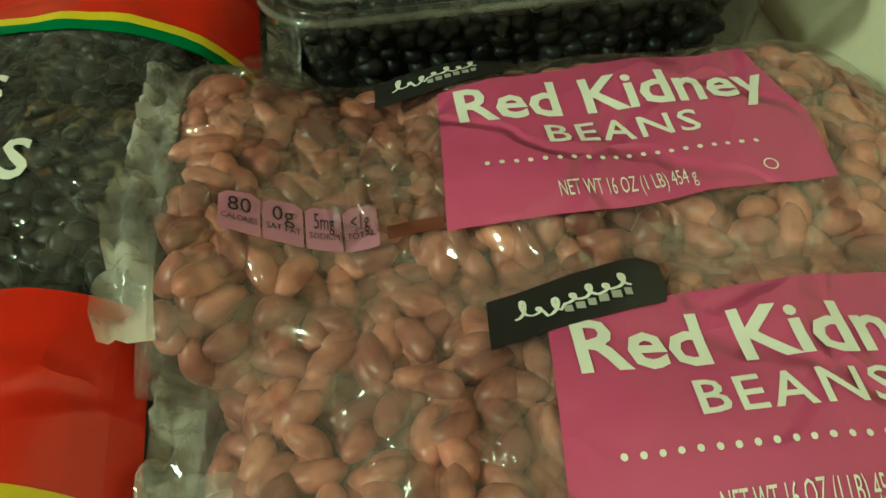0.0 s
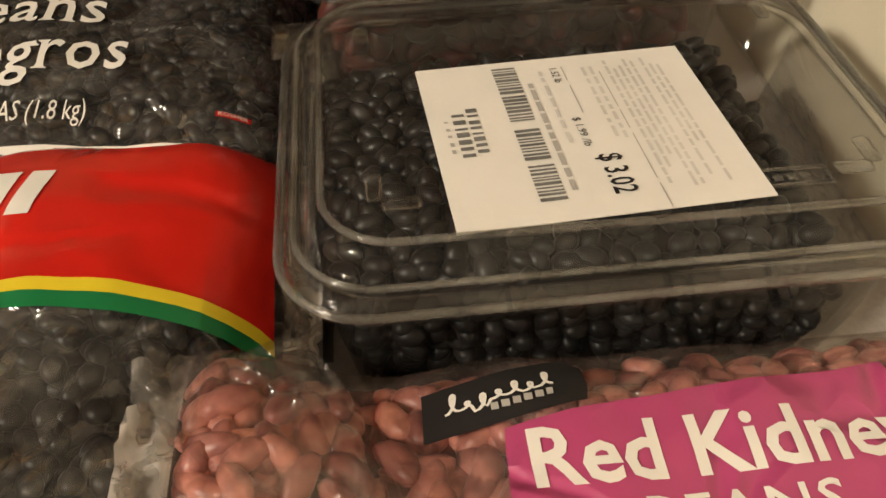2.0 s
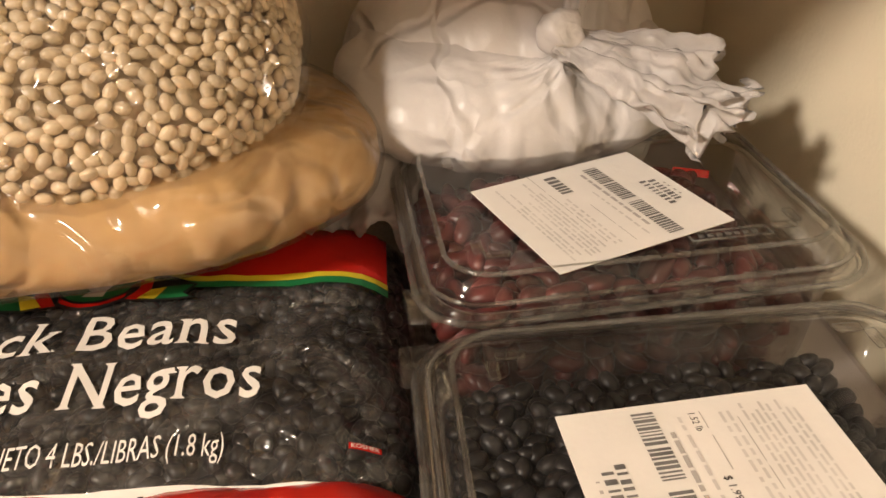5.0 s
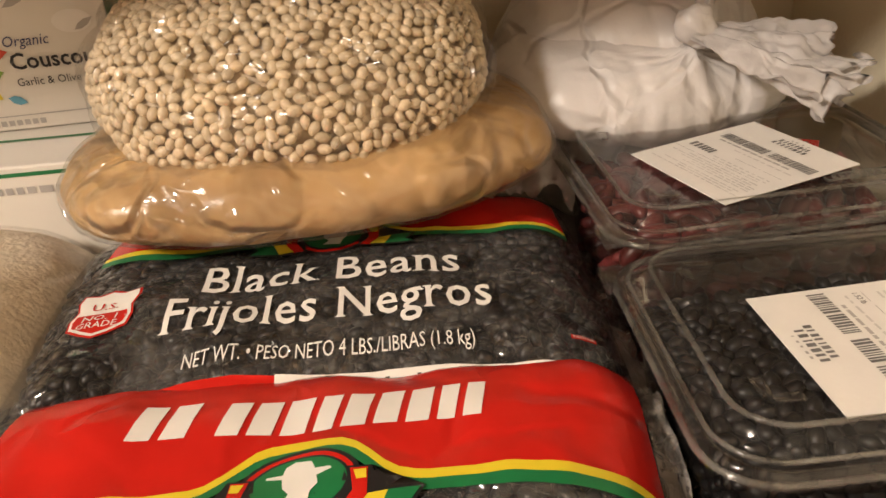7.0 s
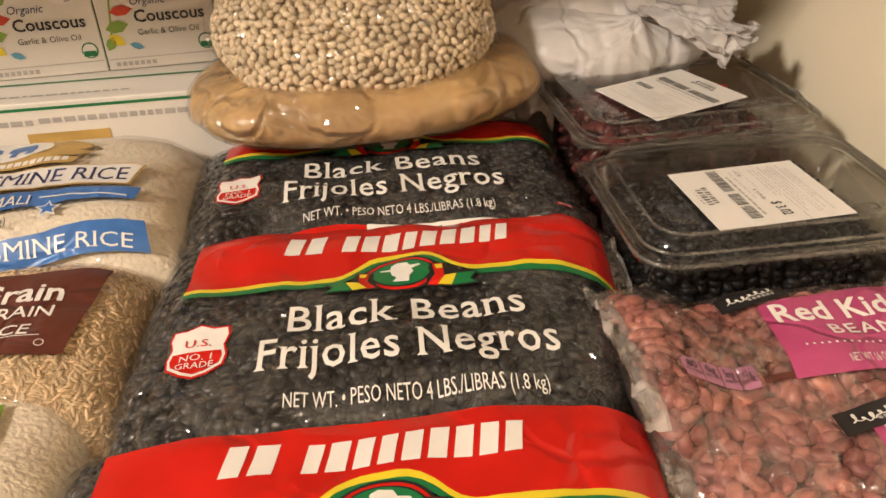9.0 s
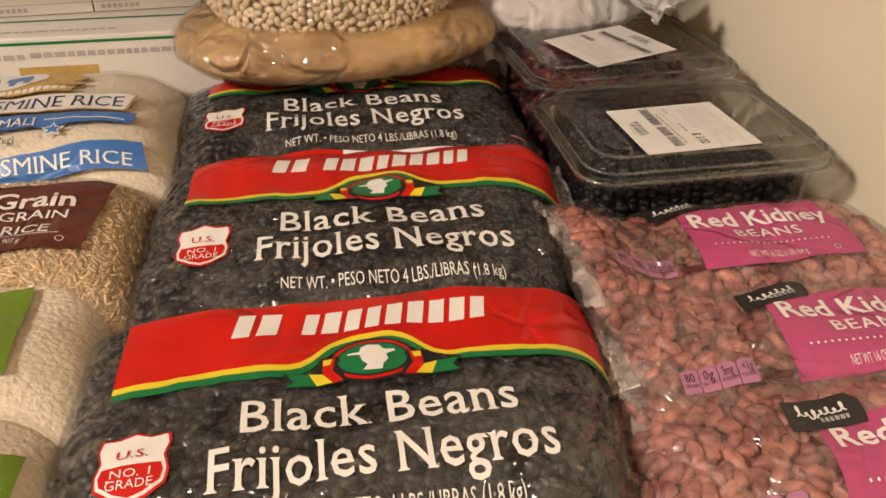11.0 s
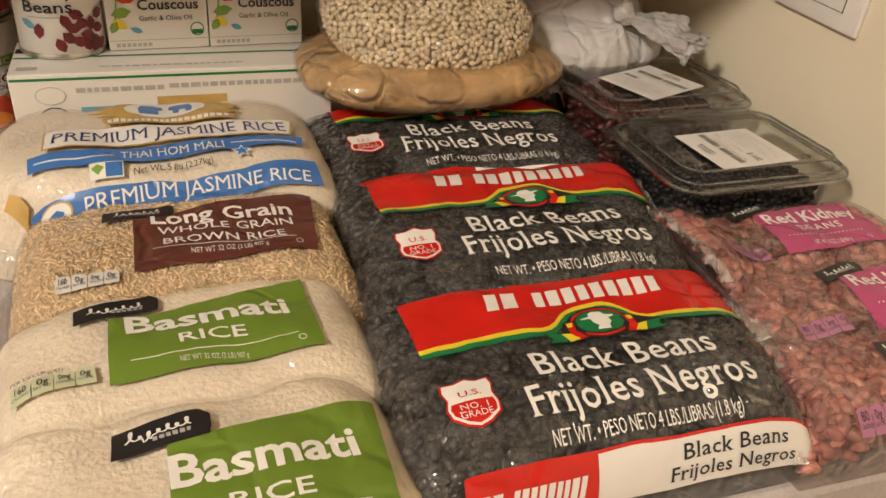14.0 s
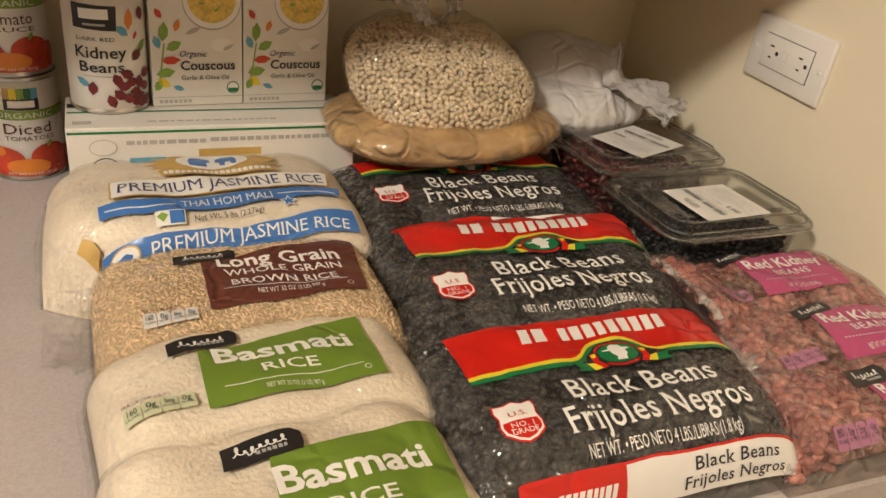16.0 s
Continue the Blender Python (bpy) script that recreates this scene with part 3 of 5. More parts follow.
def black_bag(bag, dx, dy, seed, front_strip=False, top_fold=False, k=1.0, low=0.0, right=0.122, kosher=False, top=0.0625, net=(-0.050, 0.068)):
    o = thing("bag_of_black_beans", "clear bag of black beans with a red printed band", "bag of beans",
              "black bean bags", (bag.cx, bag.cy, TOP))
    inv = Matrix.Translation((-bag.cx, -bag.cy, -TOP))

    def home(ob):
        ob.matrix_parent_inverse = inv
        return ob
    def stuff(ob):
        return tagged(home(ob), kind="stuff")
    home(part("fill", bag.skin(40, 26, -0.006, 0.02), M_BLACKFILL, o, "dark mass of beans"))
    home(scatter_mesh("bean_filling", bag.beans(0.0078, 0.0060, (0.0046, 0.0031, 0.0027), 2, deep=0.0030, seed=seed), BEAN, M_BLACK, o, "shiny black beans"))
    home(part("film", bag.skin(90, 60, 0.0), M_FILM, o, "clear glossy plastic film"))
    p = Print(bag, o, dx, dy, k=k)
    band = home(p.lay("red_band", band_strip(-0.108, right, 0.003, None, top), M_RED, 0, "glossy red printed band"))
    home(p.lay("yellow_stripe", band_strip(-0.108, right, 0.0, 0.0036), M_YELLOW, 1, "yellow stripe"))
    home(p.lay("green_stripe", band_strip(-0.108, right, -0.0042, 0.0), M_GREEN, 1, "green stripe"))
    stuff(p.bars("trade_name", -0.058, -0.034, 0.037, 0.0535, 2, M_WHITE, 2, 0.003, gap=0.27, seed=seed))
    stuff(p.bars("trade_name", -0.026, 0.068, 0.036, 0.0515, 9, M_WHITE, 2, 0.003, gap=0.27, seed=seed + 5))
    # round emblem with ribbons
    for name, rx, ry, m, lay in (("emblem_rim", 0.0205, 0.0142, M_INK, 2), ("emblem_ring", 0.0188, 0.0128, M_RED, 3), ("emblem_line", 0.0168, 0.0110, M_INK, 4), ("emblem_field", 0.0157, 0.0101, M_GREEN, 5)):
        home(p.panel(name, ring(0.006, 0.0135, rx, ry), m, lay))
    home(p.panel("emblem_shape", [(0.006 + x * 0.00078, 0.0135 + y * 0.00080) for x, y in silhouette()], M_WHITE, 6, "plain white shape"))
    for sgn in (-1, 1):
        cx = 0.006
        for name, m, lay, pts in (
                ("ribbon_edge", M_INK, 5, ((0.0125, 0.0010), (0.0260, -0.0008), (0.0405, -0.0010), (0.0368, 0.0032), (0.0405, 0.0085), (0.0270, 0.0078), (0.0235, 0.0168), (0.0150, 0.0172))),
                ("ribbon", M_RED, 6, ((0.0135, 0.0020), (0.0190, 0.0008), (0.0225, 0.0062), (0.0225, 0.0160), (0.0165, 0.0162), (0.0180, 0.0085))),
                ("ribbon", M_YELLOW, 7, ((0.0185, 0.0012), (0.0255, 0.0000), (0.0290, 0.0072), (0.0228, 0.0066))),
                ("ribbon", M_GREEN, 7, ((0.0255, 0.0000), (0.0390, -0.0002), (0.0355, 0.0032), (0.0390, 0.0078), (0.0290, 0.0072))),
                ("ribbon", M_YELLOW, 7, ((0.0190, 0.0118), (0.0222, 0.0118), (0.0220, 0.0152), (0.0178, 0.0152)))):
            home(p.panel(name, [(cx + sgn * x, y) for x, y in pts], m, lay, "printed ribbon"))
    home(p.text("Black Beans", -0.051, 0.0655, -0.0245, -0.0065, M_WHITE, weight=0.009, space=1.06, serif=True))
    home(p.text("Frijoles Negros", -0.0640, 0.0775, -0.0485, -0.0305, M_WHITE, weight=0.009, space=1.06, serif=True))
    home(p.text("NET WT. • PESO NETO 4 LBS./LIBRAS (1.8 kg)", *net, -0.0675 + low, -0.0605 + low * 0.9, M_WHITE))
    cx, cy = -0.0925, -0.0315
    sh = home(p.panel("grade_shield", [(cx + x, cy + y) for x, y in shield(1.08)], M_RED, 1, "red and white printed shield"))
    home(p.panel("shield_rim", [(cx + x, cy + y) for x, y in shield(1.0)], M_WHITE, 2))
    home(p.panel("shield_field", [(cx - 0.0112, cy - 0.0005), (cx - 0.0122, cy - 0.004), (cx - 0.0112, cy - 0.0082), (cx - 0.0054, cy - 0.0122), (cx, cy - 0.0141),
                  (cx + 0.0054, cy - 0.0122), (cx + 0.0112, cy - 0.0082), (cx + 0.0122, cy - 0.004), (cx + 0.0112, cy - 0.0005)], M_RED, 3))
    home(p.text("U.S.", cx - 0.006, cx + 0.006, cy + 0.0022, cy + 0.0062, M_RED, 4))
    home(p.text("NO. 1", cx - 0.0075, cx + 0.0075, cy - 0.0058, cy - 0.0022, M_WHITE, 4))
    home(p.text("GRADE", cx - 0.0088, cx + 0.0088, cy - 0.0104, cy - 0.0068, M_WHITE, 4))
    if kosher:
        home(p.panel("edge_strip", [(-0.110, -0.0905), (0.118, -0.0905), (0.118, -0.0790), (0.000, -0.0742), (-0.050, -0.0732), (-0.110, -0.0768)], M_RED, 1, "red printed edge"))
        home(p.panel("edge_patch", [(-0.012, -0.0880), (0.100, -0.0865), (0.108, -0.0770), (0.040, -0.0752), (-0.012, -0.0735)], M_WHITE, 2, "white printed side strip"))
        home(p.lay("lettering", letters("Black Beans", 0.026, 0.078, -0.0860, -0.0775, weight=0.006, space=1.06, serif=True), M_INK, 3))
        home(p.box("kosher_flash", 0.107, 0.117, -0.0662, -0.0642, M_RED, 2, "small red printed flash"))
        home(p.text("KOSHER", 0.1078, 0.1162, -0.0659, -0.0645, M_WHITE, 3))
    if front_strip:
        q = Print(bag, o, 0, 0, arc=True)
        home(q.box("side_strip", -0.105, 0.122, 0.018, 0.0500, M_WHITE, 0, "white printed strip along the side"))
        home(q.box("side_strip_edge", -0.105, 0.122, 0.0490, 0.0510, M_RED, 1))
        home(q.box("side_strip_red", -0.106, -0.032, 0.018, 0.0505, M_RED, 2))
        stuff(q.bars("trade_name", -0.100, -0.086, 0.0245, 0.0385, 2, M_WHITE, 3, 0.002, gap=0.27))
        stuff(q.bars("trade_name", -0.082, -0.038, 0.0245, 0.0385, 9, M_WHITE, 3, 0.002, gap=0.27))
        home(q.text("Black Beans", 0.020, 0.090, 0.0360, 0.0455, M_INK, 3, weight=0.009, space=1.06, serif=True))
        home(q.text("Frijoles Negros", 0.012, 0.096, 0.0235, 0.0325, M_INK, 3, weight=0.009, space=1.06, serif=True))
    if top_fold:
        home(p.box("top_flash", -0.026, 0.014, 0.0745, 0.0800, M_WHITE, 4, "white printed edge"))
    for sgn in (-1, 1):
        home(crumple(bag, o, bag.y0 * 0.55, bag.y1 * 0.8, (bag.x0 if sgn < 0 else bag.x1 + bag.skew * 0.0) * 0.985, 0.012, 26, 0.006, seed + sgn, -0.004, sgn))
    return o


black_bag(Bag(-0.10, 0.42, -7, -0.140, 0.141, -0.100, 0.112, 0.071, side=8, front=2.4, back=6, seed=1, lump=0.004), 0.003, 0.0292, 11, k=1.136, right=0.121, kosher=True)
black_bag(Bag(-0.11, 0.29, -8, -0.147, 0.126, -0.120, 0.088, 0.070, side=7, front=3.4, back=9, seed=2, lump=0.004, skew=0.18), -0.004, -0.0055, 12, top_fold=True, k=1.118, right=0.126, top=0.0800)
black_bag(Bag(-0.15, 0.14, -7, -0.140, 0.127, -0.080, 0.074, 0.065, side=7, front=3.6, back=16, seed=3, lump=0.003, skew=0.13), 0.0015, -0.002, 13, front_strip=True, low=0.005, right=0.122, net=(-0.057, 0.0600))


# ---- red kidney bean bags ----
def swing_tag(p, home, x0, x1, y0, y1, rise):
    """Black swing-tag print with white blocks where the trade name stands."""
    w, h = x1 - x0, y1 - y0
    c = min(w, h) * 0.28
    pts = [(x0, y0), (x1 - c * 0.3, y0), (x1, y0 + c), (x1, y1 - c), (x1 - c, y1), (x0 + c * 0.2, y1)]
    pts = [(x, y + rise * (x - x0)) for x, y in pts]
    tag = home(p.panel("swing_tag", pts, M_INK, 3, "black printed tag"))

    home(p.scribble("tag_line", x0 + w * 0.15, x0 + w * 0.80, y0 + h * 0.46, y0 + h * 0.82, rise, M_WHITE, 5, width=h * 0.062))
    home(p.bars("tag_print", x0 + w * 0.42, x0 + w * 0.82, y0 + h * 0.24 + rise * w * 0.42, y0 + h * 0.37 + rise * w * 0.42, 6, M_GREYINK, 5, rise=rise * w * 0.4))
    return tag


def nutrition(p, home, x0, y0, w, material, ink, words, count=4):
    """A row of small nutrition panels."""
    for i in range(count):
        a = x0 + i * w * 1.06
        home(p.panel("nutrition_panel", [(a, y0), (a + w, y0), (a + w, y0 + w * 1.15), (a + w * 0.8, y0 + w * 1.32), (a + w * 0.2, y0 + w * 1.32), (a, y0 + w * 1.15)], material, 1, "small pale printed panel"))
        big, small = words[i]
        home(p.text(big, a + w * 0.22, a + w * 0.78, y0 + w * 0.62, y0 + w * 1.1, ink, 3))
        home(p.text(small, a + w * 0.08, a + w * 0.92, y0 + w * 0.32, y0 + w * 0.5, ink, 3))


def kidney_bag(bag, lx0, lx1, ly0, ly1, seed, tag, nut, label, flap=True):
    o = thing("bag_of_kidney_beans", label, "bag of beans", "red kidney bean bags", (bag.cx, bag.cy, TOP))
    inv = Matrix.Translation((-bag.cx, -bag.cy, -TOP))

    def home(ob):
        ob.matrix_parent_inverse = inv
        return ob
    # Fill darker than its beans: shade of the gaps painted in.
    home(part("fill", bag.skin(40, 26, -0.009, 0.02), M_KIDFILL, o, "red mass under the beans, darkened as shade of the gaps"))
    home(scatter_mesh("bean_filling", bag.beans(0.0108, 0.0069, (0.0071, 0.0038, 0.0034), 2, deep=0.003, tilt=0.28, seed=seed), KIDNEY, M_KIDNEY, o, "dull red kidney beans"))
    home(part("film", bag.skin(90, 60, 0.0008), M_FILM_HAZY, o, "clear wrinkled plastic film"))
    p = Print(bag, o, step=0.004, lift=0.0011)
    s = 0.004
    pts = [(lx0, ly0), (lx1, ly0 + 0.003), (lx1 + 0.0015, (ly0 + ly1) / 2), (lx1 - 0.004, ly1 + 0.009), (lx0 + (lx1 - lx0) * 0.3, ly1 + 0.004), (lx0 + s, ly1), (lx0 + 0.002, (ly0 + ly1) / 2)]
    home(p.panel("front_label", pts, M_PINK, 0, "magenta printed label"))
    k = (lx1 - lx0) / 0.091
    h = (ly1 - ly0) / 0.046
    X = lambda v: lx0 + v * k
    Y = lambda v: ly0 + v * h
    home(p.text("Red Kidney", X(0.0075), X(0.0875), Y(0.0325), Y(0.0445), M_WHITE, weight=0.022))
    home(p.text("BEANS", X(0.0275), X(0.0655), Y(0.0215), Y(0.0287), M_WHITE, weight=0.012, space=1.15))
    bm = bmesh.new()
    for i in range(20):
        x = X(0.0115 + i * 0.0034)
        bmesh.ops.create_circle(bm, cap_ends=True, segments=8, radius=0.00068 * k, matrix=Matrix.Translation((x, Y(0.0155), 0)))
    tagged(home(p.lay("dotted_line", bm, M_WHITE, 2)), kind="stuff")
    home(p.text("NET WT 16 OZ (1 LB) 454 g", X(0.0265), X(0.0585), Y(0.0045), Y(0.0087), M_WHITE))
    bm = bmesh.new()
    for i in range(20):
        a, b = math.tau * i / 20, math.tau * (i + 1) / 20
        bm.faces.new([bm.verts.new((X(0.0765) + r * math.cos(q), Y(0.0075) + r * math.sin(q), 0)) for r, q in ((0.0019, a), (0.0019, b), (0.0015, b), (0.0015, a))])
    home(p.lay("round_mark", bm, M_WHITE, 2))
    swing_tag(p, home, *tag)
    if nut:
        nutrition(p, home, nut[0], nut[1], nut[2], M_PINKPALE, M_INK, (("80", "CALORIES"), ("0g", "SAT FAT"), ("5mg", "SODIUM"), ("<1g", "TOTAL")))
        home(p.box("small_print", nut[0] + nut[2] * 4.4, nut[0] + nut[2] * 6.0, nut[1] + 0.001, nut[1] + 0.0045, M_BROWNPRINT, 1, "dark printed flash"))
    home(crumple(bag, o, bag.y0 * 0.9, bag.y1 * 0.9, bag.x0 * 0.94, 0.014, 34, 0.008, seed, 0.002, -1))
    # loose film that stands up along the back seam, and a fold over the beans
    if flap:
        home(crumple(bag, o, bag.x0 * 0.92, bag.x1 * 0.92, bag.y1 * 0.62, 0.004, 70, 0.0012, seed + 5, 0.0026, film=M_RIM))
        home(p.panel("plain_patch", [(bag.x0 + 0.022, bag.y1 * 0.60), (bag.x0 + 0.034, bag.y1 * 0.56), (bag.x0 + 0.036, bag.y1 * 0.72), (bag.x0 + 0.024, bag.y1 * 0.76)], M_PAPER, 6, "small white printed patch"))
        home(crumple(bag, o, bag.x0 * 0.90, bag.x1 * 0.92, bag.y1 * 0.66, 0.015, 60, 0.003, seed + 3, 0.004))
    home(part("film_fold", scrap(bag.spot(bag.x0 * 0.80, bag.y1 * 0.80, 0.004)[0], bag.spot(lx0 - 0.010, ly0 + 0.004, 0.0035)[0], 0.020, 0.030, seed, 0.004, n=24, m=12, curl=0.25), M_FILM_THIN, o, "loose fold of clear film"))
    return o


kidney_bag(Bag(0.09, 0.215, -6.5, -0.106, 0.126, -0.066, 0.050, 0.060, side=4, front=3.0, back=4.5, seed=4, lump=0.004, prop=(-0.050, 0.046)), -0.033, 0.066, -0.0365, 0.014, 21,
           (-0.047, -0.009, 0.013, 0.0265, 0.14), (-0.086, -0.037, 0.0088), "clear bag of red kidney beans beside the clear tubs", flap=False)
kidney_bag(Bag(0.07, 0.145, -8, -0.086, 0.126, -0.062, 0.052, 0.053, side=4, front=3.0, back=3.2, seed=5, lump=0.004, prop=(-0.045, 0.018)), -0.007, 0.093, -0.044, 0.0065, 22,
           (-0.016, 0.0255, 0.000, 0.0145, 0.22), (-0.064, -0.043, 0.0088), "clear bag of red kidney beans between two like bags")
kidney_bag(Bag(0.062, 0.085, -8, -0.116, 0.124, -0.060, 0.048, 0.046, side=4, front=3.0, back=3.2, seed=6, lump=0.004), -0.019, 0.081, -0.055, -0.0115, 23,
           (-0.028, 0.011, -0.0145, 0.0025, 0.05), (-0.075, -0.053, 0.0095), "clear bag of red kidney beans at the worktop's edge")


# ---- clear hinged tubs ----
def rounded(cx, cy, w, d, r, z, n=8):
    out = []
    for qx, qy, a0 in ((1, 1, 0), (-1, 1, 90), (-1, -1, 180), (1, -1, 270)):
        for i in range(n + 1):
            a = radians(a0 + 90 * i / n)
            out.append((cx + qx * (w / 2 - r) + r * math.cos(a), cy + qy * (d / 2 - r) + r * math.sin(a), z))
    return out


def loft(rings, cap_first=False, cap_last=False):
    bm = bmesh.new()
    rows = [[bm.verts.new(p) for p in r] for r in rings]
    for a, b in zip(rows, rows[1:]):
        for i in range(len(a)):
            j = (i + 1) % len(a)
            bm.faces.new((a[i], a[j], b[j], b[i]))
    if cap_first:
        bm.faces.new(rows[0][::-1])
    if cap_last:
        bm.faces.new(rows[-1])
    return bm


def tub(x, y, yaw, w, d, H, beans_size, base, m_bean, m_fill, label, name, paper, seed, ink="", back=1):
    o = thing(name, label, "plastic tub", "clear hinged tubs")
    o.matrix_world = pose(x, y, TOP, 0, 0, yaw)
    fill_z = H - 0.014
    part("tray", loft([rounded(0, 0, w - 0.036, d - 0.036, 0.014, 0.001), rounded(0, 0, w - 0.030, d - 0.030, 0.016, 0.004), rounded(0, 0, w - 0.020, d - 0.020, 0.018, 0.035),
                       rounded(0, 0, w - 0.012, d - 0.012, 0.020, H - 0.004), rounded(0, 0, w - 0.004, d - 0.004, 0.022, H - 0.003), rounded(0, 0, w, d, 0.022, H - 0.005), rounded(0, 0, w + 0.001, d + 0.001, 0.022, H - 0.008)], True), M_TRAY, o, "clear rigid tray")
    lid = part("lid", loft([rounded(0, 0, w + 0.003, d + 0.003, 0.023, H - 0.006), rounded(0, 0, w + 0.003, d + 0.003, 0.023, H - 0.001), rounded(0, 0, w - 0.001, d - 0.001, 0.022, H + 0.0005), rounded(0, 0, w - 0.008, d - 0.008, 0.021, H),
                            rounded(0, 0, w - 0.011, d - 0.011, 0.020, H + 0.0022), rounded(0, 0, w - 0.015, d - 0.015, 0.019, H + 0.0066), rounded(0, 0, w - 0.020, d - 0.020, 0.018, H + 0.0085), rounded(0, 0, w - 0.026, d - 0.026, 0.016, H + 0.0085),
                            rounded(0, 0, w - 0.032, d - 0.032, 0.014, H + 0.0074)], False, True), M_TRAY, o, "clear raised lid")
    for ww, dd, rr, zz, th in ((0.003, 0.003, 0.023, H - 0.004, 0.0013), (-0.006, -0.006, 0.021, H + 0.001, 0.0010), (-0.021, -0.021, 0.018, H + 0.0084, 0.0011)):
        path = rounded(0, 0, w + ww, d + dd, rr, zz, 10)
        bm = bmesh.new()
        rows = []
        for i, q in enumerate(path):
            nx, pv = Vector(path[(i + 1) % len(path)]), Vector(path[i - 1])
            t = (nx - pv).normalized()
            sd = Vector((-t.y, t.x, 0))
            rows.append([bm.verts.new(Vector(q) + sd * th * math.cos(a) + Vector((0, 0, th * math.sin(a)))) for a in [math.tau * m / 8 for m in range(8)]])
        for i in range(len(rows)):
            a, b = rows[i], rows[(i + 1) % len(rows)]
            for m in range(8):
                bm.faces.new((a[m], a[(m + 1) % 8], b[(m + 1) % 8], b[m]))
        part("rim_bead", bm, M_RIM, lid, "thick rounded clear rim")
    # moulded catches, corner tabs and ribs on the lid
    for sx in (-1, 1):
        for sy in (-1, 1):
            bm = bmesh.new()
            slab(bm, sx * (w / 2 - 0.030) - 0.005, sx * (w / 2 - 0.030) + 0.005, sy * (d / 2 - 0.0235) - 0.0022, sy * (d / 2 - 0.0235) + 0.0022, H + 0.0074, H + 0.0091, 0.001)
            part("corner_rib", bm, M_TRAY, lid)
            bm = bmesh.new()
            slab(bm, sx * (w / 2 - 0.0235) - 0.0022, sx * (w / 2 - 0.0235) + 0.0022, sy * (d / 2 - 0.030) - 0.005, sy * (d / 2 - 0.030) + 0.005, H + 0.0074, H + 0.0091, 0.001)
            part("corner_rib", bm, M_TRAY, lid)
    for k in (-0.036, -0.012, 0.012, 0.036):
        bm = bmesh.new()
        slab(bm, k - 0.005, k + 0.005, back * (d / 2 - 0.0005) - 0.004, back * (d / 2 - 0.0005) + 0.004, H - 0.003, H + 0.0025, 0.001)
        part("hinge", bm, M_TRAY, o, "moulded hinge block")
    bm = bmesh.new()
    slab(bm, -w / 2 - 0.006, -w / 2 + 0.006, back * (d / 2 - 0.012) - 0.010, back * (d / 2 - 0.012) + 0.010, H - 0.004, H - 0.0015, 0.001)
    part("opening_tab", bm, M_TRAY, o, "ridged opening tab")
    # beans inside
    rng = random.Random(seed)
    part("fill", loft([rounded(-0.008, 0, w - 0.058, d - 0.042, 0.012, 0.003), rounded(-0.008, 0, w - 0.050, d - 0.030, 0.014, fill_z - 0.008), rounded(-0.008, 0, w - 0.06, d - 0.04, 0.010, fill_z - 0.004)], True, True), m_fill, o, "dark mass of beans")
    spots = []

    def bean(p):
        q = Euler((rng.gauss(0, 0.4), rng.gauss(0, 0.4), rng.uniform(0, math.tau))).to_matrix()
        spots.append((np.array(p), np.array(q), np.array(beans_size) * rng.uniform(0.85, 1.12)))
    px, py = beans_size[0] * 1.55, beans_size[1] * 1.75
    for layer in range(2):
        yy = -d / 2 + 0.016
        while yy < d / 2 - 0.016:
            xx = -w / 2 + 0.016
            while xx < w / 2 - 0.034:
                heap = 0.010 * (1 - (2 * xx / w) ** 2) * (1 - (2 * yy / d) ** 2) + 0.005 * noise.noise((xx * 30, yy * 30, seed))
                bean((xx + rng.uniform(-1, 1) * px * 0.4, yy + rng.uniform(-1, 1) * py * 0.4, fill_z - 0.004 + heap - layer * beans_size[2] * 1.2))
                xx += px
            yy += py
    for zz in np.arange(0.006, fill_z - 0.002, beans_size[2] * 1.7):
        k = zz / H
        ww, dd = (w - 0.034 + 0.018 * k) / 2 - beans_size[2] * 0.8, (d - 0.034 + 0.018 * k) / 2 - beans_size[2] * 0.8
        for t in np.arange(0, 2 * (2 * ww + 2 * dd), beans_size[0] * 1.6):
            u = t % (2 * (ww + dd) * 2)
            if u < 2 * ww:
                p = (-ww + u, -dd)
            elif u < 2 * ww + 2 * dd:
                p = (ww - 0.016, -dd + u - 2 * ww)
            elif u < 4 * ww + 2 * dd:
                p = (ww - (u - 2 * ww - 2 * dd), dd)
            else:
                p = (-ww, dd - (u - 4 * ww - 2 * dd))
            corner = abs(p[0]) > ww - 0.008 and abs(p[1]) > dd - 0.008
            f = 0.93 if corner else 1.0
            bean((min(p[0], ww - 0.016) * f + rng.uniform(-1, 1) * 0.0015, p[1] * f + rng.uniform(-1, 1) * 0.0015, zz + rng.uniform(-1, 1) * 0.002))
    scatter_mesh("bean_filling", spots, base, m_bean, o, "shiny loose beans")
    # paper price label on the lid
    lx, ly, lw, ld, lyaw = paper
    lab = new("price_label")
    lab.parent = o
    lab.matrix_basis = pose(lx, ly, H + 0.0088, 0, 0, lyaw)
    lab.parent = o
    bm = bmesh.new()
    slab(bm, -lw / 2, lw / 2, -ld / 2, ld / 2, 0.0, 0.0004)
    body = part("label_paper", bm, M_PAPER, lab, "white paper price label", False)

    def flat(name, b, m=M_INK):
        for v in b.verts:
            v.co = Vector((v.co.x, v.co.y, 0.0007))
        tagged(part(name, b, m, lab, "", False), kind="stuff" if name in ("barcode", "small_print", "trade_name", "rule", "price") else "")

    def turned(b, cx, cy, ang):
        a = radians(ang)
        for v in b.verts:
            x, y = v.co.x, v.co.y
            v.co = Vector((cx + x * math.cos(a) - y * math.sin(a), cy + x * math.sin(a) + y * math.cos(a), 0))
        return b
